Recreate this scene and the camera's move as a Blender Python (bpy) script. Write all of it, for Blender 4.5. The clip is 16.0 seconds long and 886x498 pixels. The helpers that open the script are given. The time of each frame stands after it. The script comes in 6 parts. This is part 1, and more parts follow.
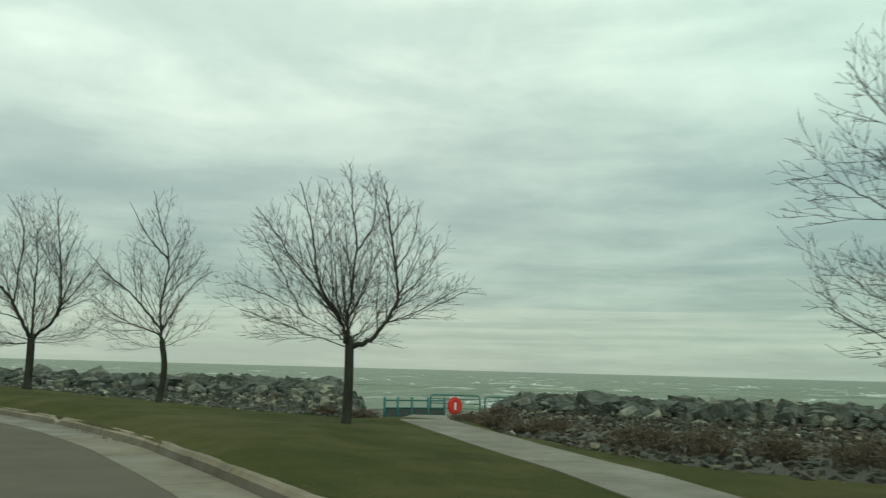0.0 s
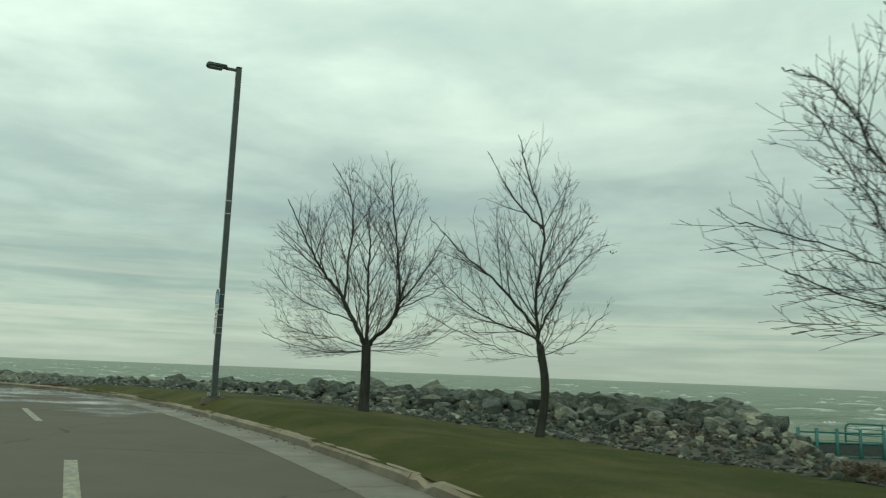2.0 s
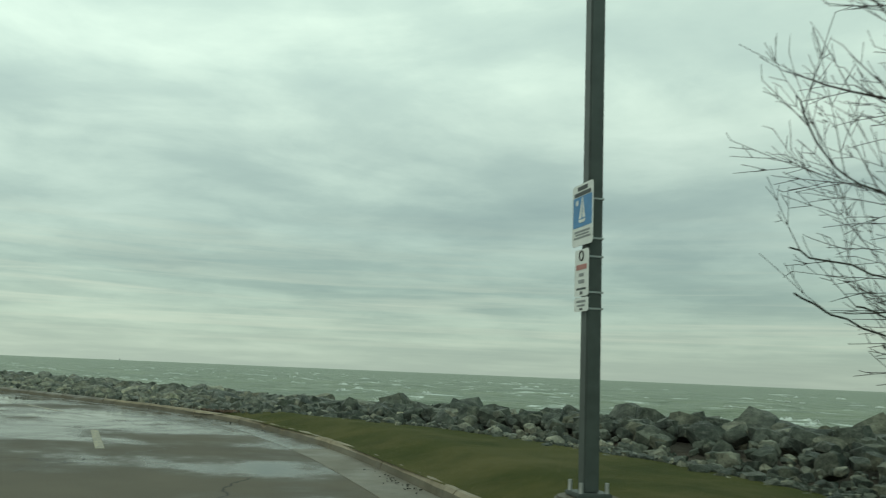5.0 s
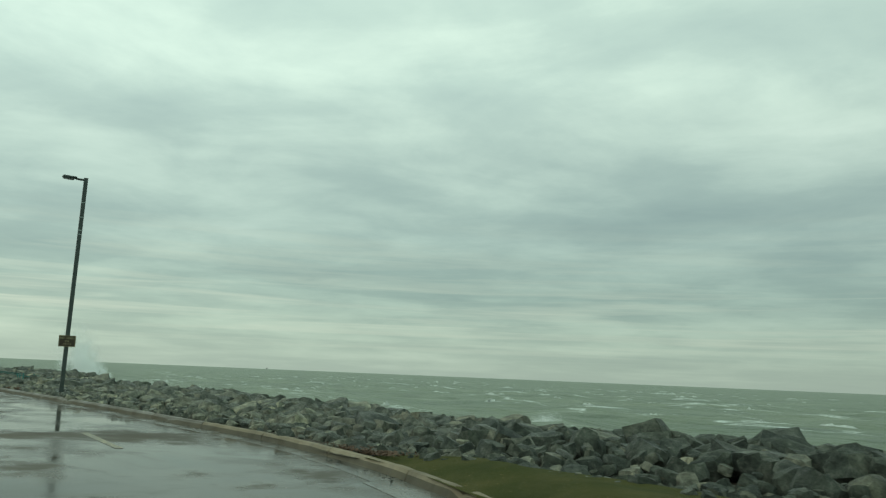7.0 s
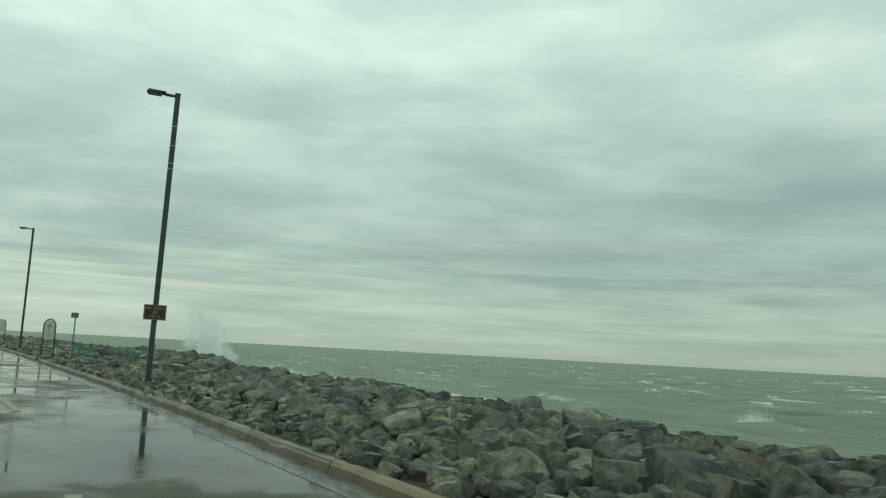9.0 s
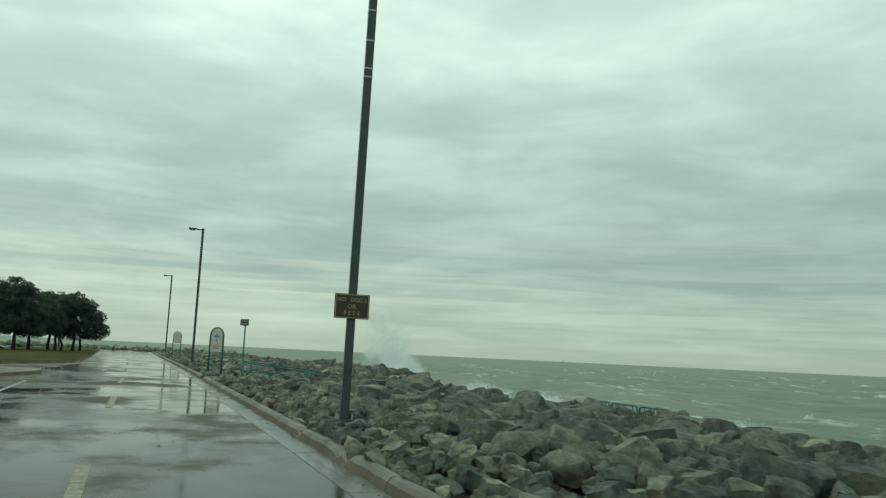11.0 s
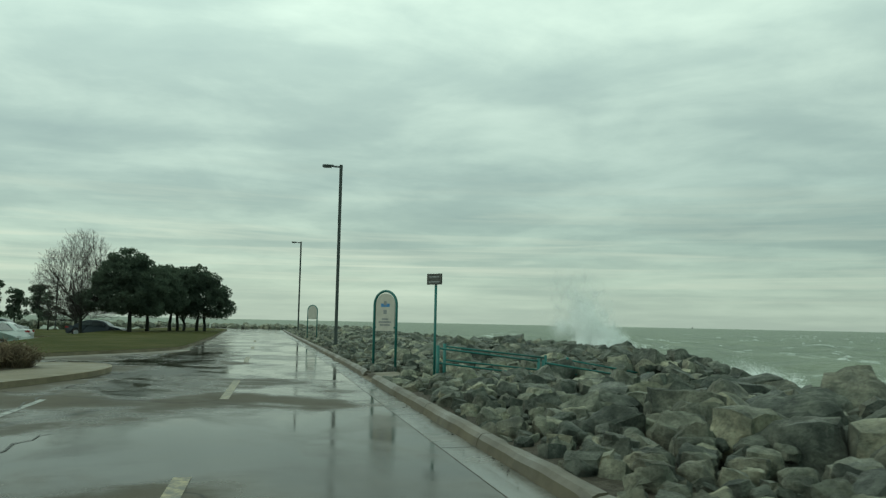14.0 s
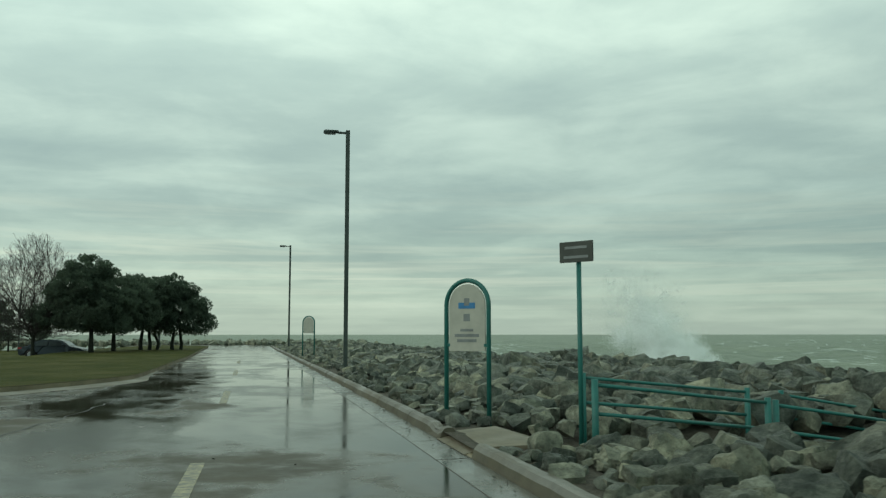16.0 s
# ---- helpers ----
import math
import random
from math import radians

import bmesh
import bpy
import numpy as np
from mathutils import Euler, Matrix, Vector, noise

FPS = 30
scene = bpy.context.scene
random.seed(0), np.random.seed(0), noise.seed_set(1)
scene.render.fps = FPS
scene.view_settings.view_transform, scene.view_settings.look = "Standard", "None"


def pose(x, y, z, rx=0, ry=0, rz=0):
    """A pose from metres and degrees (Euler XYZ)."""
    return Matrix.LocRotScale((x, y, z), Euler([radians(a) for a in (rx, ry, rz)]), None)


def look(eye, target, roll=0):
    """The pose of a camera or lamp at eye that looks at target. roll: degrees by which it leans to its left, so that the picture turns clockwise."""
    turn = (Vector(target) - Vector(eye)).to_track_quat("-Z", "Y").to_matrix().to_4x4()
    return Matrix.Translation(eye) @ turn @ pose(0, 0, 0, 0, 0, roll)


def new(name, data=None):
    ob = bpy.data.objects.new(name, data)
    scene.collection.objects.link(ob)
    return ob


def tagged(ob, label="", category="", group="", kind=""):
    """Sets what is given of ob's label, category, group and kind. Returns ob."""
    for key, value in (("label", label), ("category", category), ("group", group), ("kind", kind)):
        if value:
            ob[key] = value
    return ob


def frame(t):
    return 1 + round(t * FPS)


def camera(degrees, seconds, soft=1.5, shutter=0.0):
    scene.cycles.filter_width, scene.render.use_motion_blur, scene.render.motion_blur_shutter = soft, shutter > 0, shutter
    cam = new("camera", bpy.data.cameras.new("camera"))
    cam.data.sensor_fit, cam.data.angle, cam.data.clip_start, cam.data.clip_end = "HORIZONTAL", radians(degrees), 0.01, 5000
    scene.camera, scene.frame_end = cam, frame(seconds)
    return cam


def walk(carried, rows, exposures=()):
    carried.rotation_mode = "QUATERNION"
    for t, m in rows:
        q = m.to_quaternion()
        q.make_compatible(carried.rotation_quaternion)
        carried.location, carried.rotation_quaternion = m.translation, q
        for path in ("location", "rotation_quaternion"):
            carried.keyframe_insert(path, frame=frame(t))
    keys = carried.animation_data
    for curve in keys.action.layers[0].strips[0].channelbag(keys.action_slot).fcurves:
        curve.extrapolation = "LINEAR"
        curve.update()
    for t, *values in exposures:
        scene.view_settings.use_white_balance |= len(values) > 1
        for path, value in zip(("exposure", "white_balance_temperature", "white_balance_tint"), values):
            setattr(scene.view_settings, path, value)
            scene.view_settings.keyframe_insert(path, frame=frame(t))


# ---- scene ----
cam = camera(55.8, 16.0, soft=1.25, shutter=0.15)
# seconds, x, y, z, yaw, pitch, roll
ROWS = [
    (0, 0.644, -1.706, 1.207, 6.73, 8.19, -1.52),
    (0.5, -0.335, 0.154, 1.184, 14.42, 8.35, -1.57),
    (1, -1.445, 1.902, 1.203, 19.85, 8.25, -1.66),
    (1.5, -2.684, 3.612, 1.233, 23.91, 8.20, -1.85),
    (2, -4.129, 5.297, 1.218, 26.97, 8.47, -2.18),
    (2.5, -5.808, 6.994, 1.257, 29.35, 8.62, -2.36),
    (3, -7.414, 8.622, 1.296, 31.53, 8.56, -2.28),
    (3.5, -9.198, 10.209, 1.294, 33.31, 8.66, -2.04),
    (4, -11.087, 11.779, 1.332, 34.99, 8.56, -2.05),
    (4.5, -13.057, 13.428, 1.387, 36.91, 8.55, -2.25),
    (5, -14.968, 14.891, 1.399, 39.00, 8.43, -2.38),
    (5.2, -15.736, 15.468, 1.414, 39.97, 8.44, -2.48),
    (7.3, -24.195, 21.338, 1.359, 49.39, 8.63, -2.51),
    (7.5, -25.035, 21.820, 1.361, 50.14, 8.61, -2.68),
    (8, -27.169, 22.994, 1.375, 52.18, 8.22, -3.08),
    (8.2, -28.041, 23.445, 1.371, 53.06, 7.97, -3.13),
    (10.3, -38.280, 26.545, 1.374, 64.06, 6.63, -2.70),
    (10.5, -39.217, 26.705, 1.349, 65.28, 6.71, -2.68),
    (11, -41.566, 27.017, 1.309, 68.03, 7.27, -2.68),
    (11.5, -44.240, 27.343, 1.309, 70.69, 7.60, -2.52),
    (12, -46.679, 27.489, 1.296, 73.03, 7.68, -2.70),
    (12.5, -49.067, 27.594, 1.282, 74.75, 7.81, -2.90),
    (13, -51.327, 27.650, 1.260, 75.91, 7.83, -2.87),
    (13.5, -53.608, 27.673, 1.276, 76.45, 7.65, -2.85),
    (14, -55.967, 27.751, 1.261, 76.32, 5.04, -1.18),
    (14.5, -58.292, 27.809, 1.288, 74.97, 1.47, 0.36),
    (15, -60.533, 27.873, 1.253, 75.32, 6.75, -0.10),
    (15.5, -62.812, 27.946, 1.262, 75.76, 8.63, -0.49),
    (16, -64.941, 27.984, 1.267, 75.38, 5.81, 0.02),
]
EXPO = [(0.0, 0.14, 6760, 6.5), (1.0, 0.11, 6740, 4.5), (2.0, 0.08, 6680, 3.0), (3.0, 0.06, 6600, 2.0), (4.5, 0.04, 6600, 3.0), (5.0, 0.0, 6600, 2.0), (8.0, -0.12, 6500, 1.0), (11.0, -0.11, 6500, 1.0), (14.0, -0.12, 6500, 0.0), (14.45, 0.12, 6850, 11.0), (15.0, 0.09, 6550, 9.0), (15.4, -0.11, 6500, 3.0), (16.0, -0.16, 6500, 2.0)]
walk(cam, [(t, pose(x, y, z, 90 + pitch, roll, yaw)) for t, x, y, z, yaw, pitch, roll in ROWS], EXPO)

# ---- world and sun ----
SUN_EL, SUN_ROT = radians(38), radians(200)
world = bpy.data.worlds.new("overcast_sky")
scene.world = world
world.use_nodes = True
wn, wl = world.node_tree.nodes, world.node_tree.links
wn.clear()


def wmath(op, a, b=None, clamp=False):
    n = wn.new("ShaderNodeMath")
    n.operation, n.use_clamp = op, clamp
    for i, v in enumerate((a, b)):
        if v is None:
            continue
        if isinstance(v, (int, float)):
            n.inputs[i].default_value = v
        else:
            wl.new(v, n.inputs[i])
    return n.outputs[0]


def wramp(fac, stops):
    n = wn.new("ShaderNodeValToRGB")
    els = n.color_ramp.elements
    while len(els) < len(stops):
        els.new(0.5)
    for e, (p, c) in zip(els, stops):
        e.position, e.color = p, (*c, 1)
    wl.new(fac, n.inputs[0])
    return n.outputs[0]


def wmix(kind, fac, a, b):
    n = wn.new("ShaderNodeMix")
    n.data_type, n.blend_type = "RGBA", kind
    for i, v in ((0, fac), (6, a), (7, b)):
        if isinstance(v, bpy.types.NodeSocket):
            wl.new(v, n.inputs[i])
        else:
            n.inputs[i].default_value = v
    return n.outputs[2]


coord = wn.new("ShaderNodeTexCoord")
sep = wn.new("ShaderNodeSeparateXYZ")
wl.new(coord.outputs["Generated"], sep.inputs[0])
up = wmath("MAXIMUM", sep.outputs[2], 0.0)
deep = wmath("ADD", up, 0.105)
flat = wn.new("ShaderNodeCombineXYZ")
wl.new(wmath("DIVIDE", sep.outputs[0], deep), flat.inputs[0])
wl.new(wmath("DIVIDE", sep.outputs[1], deep), flat.inputs[1])


def clouds(scale, detail, rough, distort, offset):
    m = wn.new("ShaderNodeMapping")
    m.inputs["Location"].default_value = offset
    wl.new(flat.outputs[0], m.inputs[0])
    n = wn.new("ShaderNodeTexNoise")
    n.inputs["Scale"].default_value, n.inputs["Detail"].default_value = scale, detail
    n.inputs["Roughness"].default_value, n.inputs["Distortion"].default_value = rough, distort
    wl.new(m.outputs[0], n.inputs["Vector"])
    return n.outputs["Fac"]


broad = clouds(0.55, 3.0, 0.5, 0.0, (3.1, 1.7, 0))
fine = clouds(1.7, 7.0, 0.58, 0.25, (7.3, 2.2, 4))
# long flat bands that close up towards the horizon
level = wn.new("ShaderNodeCombineXYZ")
wl.new(wmath("MULTIPLY", sep.outputs[0], 2.3), level.inputs[0])
wl.new(wmath("MULTIPLY", sep.outputs[1], 2.3), level.inputs[1])
wl.new(wmath("MULTIPLY", wmath("LOGARITHM", wmath("ADD", up, 0.045), 2.71828), 3.5), level.inputs[2])
band = wn.new("ShaderNodeTexNoise")
for key, val in (("Scale", 1.0), ("Detail", 6.0), ("Roughness", 0.52), ("Distortion", 0.45)):
    band.inputs[key].default_value = val
wl.new(level.outputs[0], band.inputs["Vector"])
mixed = wmath("ADD", wmath("ADD", wmath("MULTIPLY", broad, 0.37), wmath("MULTIPLY", fine, 0.29)), wmath("MULTIPLY", band.outputs["Fac"], 0.34))
deck = wramp(mixed, [(0.36, (0.360, 0.462, 0.448)), (0.47, (0.45, 0.562, 0.525)), (0.55, (0.575, 0.695, 0.632)), (0.66, (0.73, 0.85, 0.77))])
thick = wramp(up, [(0.0, (0.65, 0.65, 0.65)), (0.035, (0.35, 0.35, 0.35)), (0.10, (0.0, 0.0, 0.0))])
deck = wmix("MIX", thick, deck, (0.575, 0.665, 0.60, 1))
lift = wramp(up, [(0.0, (0.80, 0.80, 0.76)), (0.05, (0.90, 0.90, 0.84)), (0.10, (0.90, 0.91, 0.875)), (0.16, (0.89, 0.91, 0.91)), (0.25, (1.04, 1.05, 1.05)), (0.34, (1.34, 1.34, 1.32)), (0.46, (1.52, 1.51, 1.47)), (0.7, (1.30, 1.30, 1.28))])
cover = wmix("MULTIPLY", 1.0, deck, lift)
# thin cream rifts in the cloud, low down
thin_z = wn.new("ShaderNodeCombineXYZ")
wl.new(wmath("MULTIPLY", sep.outputs[0], 2.6), thin_z.inputs[0])
wl.new(wmath("MULTIPLY", sep.outputs[1], 2.6), thin_z.inputs[1])
wl.new(wmath("MULTIPLY", wmath("LOGARITHM", wmath("ADD", up, 0.045), 2.71828), 11.0), thin_z.inputs[2])
rift = wn.new("ShaderNodeTexNoise")
for key, val in (("Scale", 1.0), ("Detail", 5.0), ("Roughness", 0.6), ("Distortion", 0.5)):
    rift.inputs[key].default_value = val
wl.new(thin_z.outputs[0], rift.inputs["Vector"])
rift = wmath("MULTIPLY", wramp(rift.outputs["Fac"], [(0.47, (0.0, 0.0, 0.0)), (0.68, (1.0, 1.0, 1.0))]), wramp(up, [(0.015, (0.0, 0.0, 0.0)), (0.06, (1.0, 1.0, 1.0)), (0.12, (0.5, 0.5, 0.5)), (0.2, (0.0, 0.0, 0.0))]))
cover = wmix("MIX", wmath("MULTIPLY", rift, 0.75), cover, (0.66, 0.715, 0.60, 1))
sky = wn.new("ShaderNodeTexSky")
sky.sky_type, sky.sun_disc, sky.sun_elevation, sky.sun_rotation = "NISHITA", False, SUN_EL, SUN_ROT
dim = wmix("MULTIPLY", 1.0, sky.outputs[0], (0.1, 0.1, 0.1, 1))
back = wn.new("ShaderNodeBackground")
# the veiled sun makes its own side of the sky a little brighter
side = wmath("ADD", wmath("MULTIPLY", sep.outputs[0], -0.18), wmath("MULTIPLY", sep.outputs[1], -0.085))
glow = wn.new("ShaderNodeCombineXYZ")
cool = wmath("MULTIPLY", wmath("MAXIMUM", wmath("ADD", sep.outputs[0], 0.12), 0.0), -0.17)
for i in range(3):
    wl.new(wmath("ADD", wmath("ADD", side, 1.0), cool) if i == 0 else wmath("ADD", side, 1.0), glow.inputs[i])
cover = wmix("MULTIPLY", 1.0, cover, glow.outputs[0])
# a heavier blue-grey bank of cloud low over the lake
bank = wmath("SUBTRACT", wmath("ADD", wmath("MULTIPLY", sep.outputs[0], -0.50), wmath("MULTIPLY", sep.outputs[1], 0.87)), 0.55, True)
bank = wmath("MULTIPLY", bank, wramp(up, [(0.0, (0.35, 0.35, 0.35)), (0.09, (1.0, 1.0, 1.0)), (0.30, (0.0, 0.0, 0.0))]))
cover = wmix("MULTIPLY", wmath("MULTIPLY", bank, 1.6, True), cover, (0.72, 0.79, 0.82, 1))
wl.new(wmix("MIX", 0.93, dim, cover), back.inputs[0])
back.inputs[1].default_value = 1.0
wo = wn.new("ShaderNodeOutputWorld")
wl.new(back.outputs[0], wo.inputs[0])

sun = new("sun", bpy.data.lights.new("sun", "SUN"))
sun.data.energy, sun.data.angle, sun.data.color = 0.6, radians(25), (1.0, 0.98, 0.92)
sun.matrix_world = look((20, -60, 60), (-20, 20, 0))

# ---- materials ----


class Mat:
    """A small node builder for one principled material."""

    def __init__(self, name, rough=0.7, metal=0.0, spec=0.5):
        self.m = bpy.data.materials.new(name)
        self.m.use_nodes = True
        self.n, self.l = self.m.node_tree.nodes, self.m.node_tree.links
        self.b = self.n["Principled BSDF"]
        self.b.inputs["Roughness"].default_value = rough
        self.b.inputs["Metallic"].default_value = metal
        self.b.inputs["Specular IOR Level"].default_value = spec
        self.pos = self.n.new("ShaderNodeTexCoord").outputs["Object"]
        self.bumps = None

    def put(self, node, i, v):
        if isinstance(v, bpy.types.NodeSocket):
            self.l.new(v, node.inputs[i])
        elif isinstance(v, (tuple, list)) and len(v) == 3 and node.inputs[i].type == "RGBA":
            node.inputs[i].default_value = (*v, 1)
        else:
            node.inputs[i].default_value = v

    def world(self):
        self.pos = self.n.new("ShaderNodeNewGeometry").outputs["Position"]
        return self

    def noise(self, scale, detail=4.0, rough=0.55, stretch=(1, 1, 1), distort=0.0):
        mp = self.n.new("ShaderNodeMapping")
        mp.inputs["Scale"].default_value = stretch
        self.l.new(self.pos, mp.inputs[0])
        t = self.n.new("ShaderNodeTexNoise")
        for k, v in (("Scale", scale), ("Detail", detail), ("Roughness", rough), ("Distortion", distort)):
            t.inputs[k].default_value = v
        self.l.new(mp.outputs[0], t.inputs["Vector"])
        return t.outputs["Fac"]

    def voronoi(self, scale, feature="F1", stretch=(1, 1, 1)):
        mp = self.n.new("ShaderNodeMapping")
        mp.inputs["Scale"].default_value = stretch
        self.l.new(self.pos, mp.inputs[0])
        t = self.n.new("ShaderNodeTexVoronoi")
        t.feature = feature
        t.inputs["Scale"].default_value = scale
        self.l.new(mp.outputs[0], t.inputs["Vector"])
        return t.outputs["Distance"]

    def ramp(self, fac, *stops):
        r = self.n.new("ShaderNodeValToRGB")
        els = r.color_ramp.elements
        while len(els) < len(stops):
            els.new(0.5)
        for e, (p, c) in zip(els, stops):
            c = (c, c, c) if isinstance(c, (int, float)) else c
            e.position, e.color = p, (*c, 1)
        self.l.new(fac, r.inputs[0])
        return r.outputs[0]

    def mix(self, fac, a, b, kind="MIX"):
        x = self.n.new("ShaderNodeMix")
        x.data_type, x.blend_type = "RGBA", kind
        for i, v in ((0, fac), (6, a), (7, b)):
            self.put(x, i, v)
        return x.outputs[2]

    def rand(self, lo=0.8, hi=1.2, island=False):
        src = self.n.new("ShaderNodeNewGeometry").outputs["Random Per Island"] if island else self.n.new("ShaderNodeObjectInfo").outputs["Random"]
        return self.ramp(src, (0.0, lo), (1.0, hi))

    def color(self, c):
        self.put(self.b, "Base Color", c)
        return self

    def rough(self, r):
        self.put(self.b, "Roughness", r)
        return self

    def bump(self, fac, strength=0.4, dist=0.02):
        x = self.n.new("ShaderNodeBump")
        x.inputs["Strength"].default_value, x.inputs["Distance"].default_value = strength, dist
        self.l.new(fac, x.inputs["Height"])
        if self.bumps is not None:
            self.l.new(self.bumps, x.inputs["Normal"])
        self.bumps = x.outputs[0]
        self.l.new(self.bumps, self.b.inputs["Normal"])
        return self


def paint(name, c, rough=0.4, metal=0.0, vary=0.18, scale=6.0):
    m = Mat(name, rough, metal)
    lo, hi = [v * (1 - vary) for v in c], [min(1, v * (1 + vary)) for v in c]
    m.color(m.ramp(m.noise(scale, 5), (0.3, lo), (0.7, hi)))
    m.bump(m.noise(scale * 12, 3), 0.1, 0.004)
    return m.m


def make_asphalt():
    m = Mat("wet_asphalt", 0.5, spec=0.13).world()
    big, mid, grain = m.noise(0.13, 4, 0.6, (0.7, 1.6, 1)), m.noise(1.1, 5, 0.6), m.noise(60, 2)
    base = m.ramp(mid, (0.3, (0.072, 0.058, 0.037)), (0.7, (0.116, 0.095, 0.063)))
    base = m.mix(0.35, base, m.ramp(grain, (0.3, (0.05, 0.047, 0.041)), (0.75, (0.18, 0.168, 0.145))))
    # wetter along the straight, drier round the bend
    sx = m.n.new("ShaderNodeSeparateXYZ")
    m.l.new(m.pos, sx.inputs[0])
    where = m.n.new("ShaderNodeMapRange")
    for k, v in (("From Min", -14.0), ("From Max", -34.0), ("To Min", -0.19), ("To Max", 0.09)):
        where.inputs[k].default_value = v
    m.l.new(sx.outputs[0], where.inputs["Value"])
    add = m.n.new("ShaderNodeMath")
    add.operation = "ADD"
    m.l.new(m.noise(0.30, 7, 0.60, (0.9, 1.0, 1), 0.15), add.inputs[0])
    lane = m.n.new("ShaderNodeMapRange")
    for k, v in (("From Min", 24.0), ("From Max", 28.5), ("To Min", -0.10), ("To Max", 0.03)):
        lane.inputs[k].default_value = v
    m.l.new(sx.outputs[1], lane.inputs["Value"])
    both = m.n.new("ShaderNodeMath")
    both.operation = "ADD"
    m.l.new(where.outputs[0], both.inputs[0])
    west = m.n.new("ShaderNodeMapRange")
    for k, v in (("From Min", -48.0), ("From Max", -66.0)):
        west.inputs[k].default_value = v
    m.l.new(sx.outputs[0], west.inputs["Value"])
    part_way = m.n.new("ShaderNodeMath")
    part_way.operation = "MULTIPLY"
    m.l.new(lane.outputs[0], part_way.inputs[0])
    m.l.new(west.outputs[0], part_way.inputs[1])
    m.l.new(part_way.outputs[0], both.inputs[1])
    m.l.new(both.outputs[0], add.inputs[1])
    damp = add.outputs[0]
    # standing water: middle, half length, half width
    for px, py, half, wide in ((-82.5, 26.15, 5.0, 0.9), (-95.0, 26.75, 9.0, 0.9), (-106.0, 29.6, 24.0, 2.4)):
        off = m.n.new("ShaderNodeVectorMath")
        off.operation = "MULTIPLY_ADD"
        off.inputs[1].default_value, off.inputs[2].default_value = (1 / half, 1 / wide, 0), (-px / half, -py / wide, 0)
        m.l.new(m.pos, off.inputs[0])
        far = m.n.new("ShaderNodeVectorMath")
        far.operation = "LENGTH"
        m.l.new(off.outputs[0], far.inputs[0])
        pool = m.n.new("ShaderNodeMapRange")
        for k, v in (("From Min", 0.5), ("From Max", 1.3), ("To Min", 0.13), ("To Max", 0.0)):
            pool.inputs[k].default_value = v
        m.l.new(far.outputs["Value"], pool.inputs["Value"])
        more = m.n.new("ShaderNodeMath")
        m.l.new(damp, more.inputs[0])
        m.l.new(pool.outputs[0], more.inputs[1])
        damp = more.outputs[0]
    wet = m.ramp(damp, (0.43, 0.0), (0.64, 1.0))
    m.color(m.mix(wet, m.mix(m.ramp(big, (0.4, 0.0), (0.6, 0.5)), base, (0.142, 0.120, 0.088)), m.mix(1.0, base, (0.45, 0.45, 0.43), "MULTIPLY")))
    warp = m.n.new("ShaderNodeVectorMath")
    warp.operation = "MULTIPLY_ADD"
    nz = m.n.new("ShaderNodeTexNoise")
    nz.inputs["Scale"].default_value, nz.inputs["Detail"].default_value = 0.9, 6
    m.l.new(m.pos, nz.inputs["Vector"])
    m.l.new(nz.outputs["Color"], warp.inputs[0])
    warp.inputs[1].default_value = (1.1, 1.1, 0)
    m.l.new(m.pos, warp.inputs[2])
    edge = m.n.new("ShaderNodeTexVoronoi")
    edge.feature = "DISTANCE_TO_EDGE"
    edge.inputs["Scale"].default_value = 0.17
    m.l.new(warp.outputs[0], edge.inputs["Vector"])
    crack = m.ramp(edge.outputs["Distance"], (0.0015, 1.0), (0.0045, 0.0))
    crack = m.mix(1.0, crack, m.ramp(m.noise(0.5, 3), (0.42, 0.0), (0.55, 1.0)), "MULTIPLY")
    m.color(m.mix(crack, m.b.inputs["Base Color"].links[0].from_socket, (0.02, 0.019, 0.017)))
    film = m.ramp(m.noise(0.45, 6, 0.65, (0.8, 1.2, 1), 0.5), (0.42, 0.04), (0.62, 0.22))
    m.rough(m.mix(m.ramp(wet, (0.35, 0.0), (0.8, 1.0)), m.ramp(wet, (0.0, 0.72), (0.6, 0.34)), film))
    dry = m.ramp(wet, (0.0, 1.0), (1.0, 0.06))
    m.bump(m.mix(1.0, m.mix(0.5, grain, mid), dry, "MULTIPLY"), 0.25, 0.012)
    return m.m


def make_concrete(name, lo, hi, rough=0.6):
    m = Mat(name, rough).world()
    c = m.ramp(m.noise(1.3, 6, 0.65), (0.3, lo), (0.7, hi))
    c = m.mix(m.ramp(m.noise(3.2, 7, 0.72), (0.52, 0.0), (0.70, 0.5)), c, tuple(v * 0.45 for v in lo))
    c = m.mix(m.ramp(m.noise(1.1, 6, 0.7, (1, 1, 1), 1.5), (0.55, 0.0), (0.70, 0.4)), c, tuple(min(1, v * 1.2) for v in hi))
    c = m.mix(1.0, c, m.rand(0.86, 1.1), "MULTIPLY")
    m.color(c).rough(m.ramp(m.noise(0.9, 4), (0.35, rough - 0.3), (0.65, rough)))
    m.bump(m.noise(45, 4), 0.25, 0.006)
    return m.m


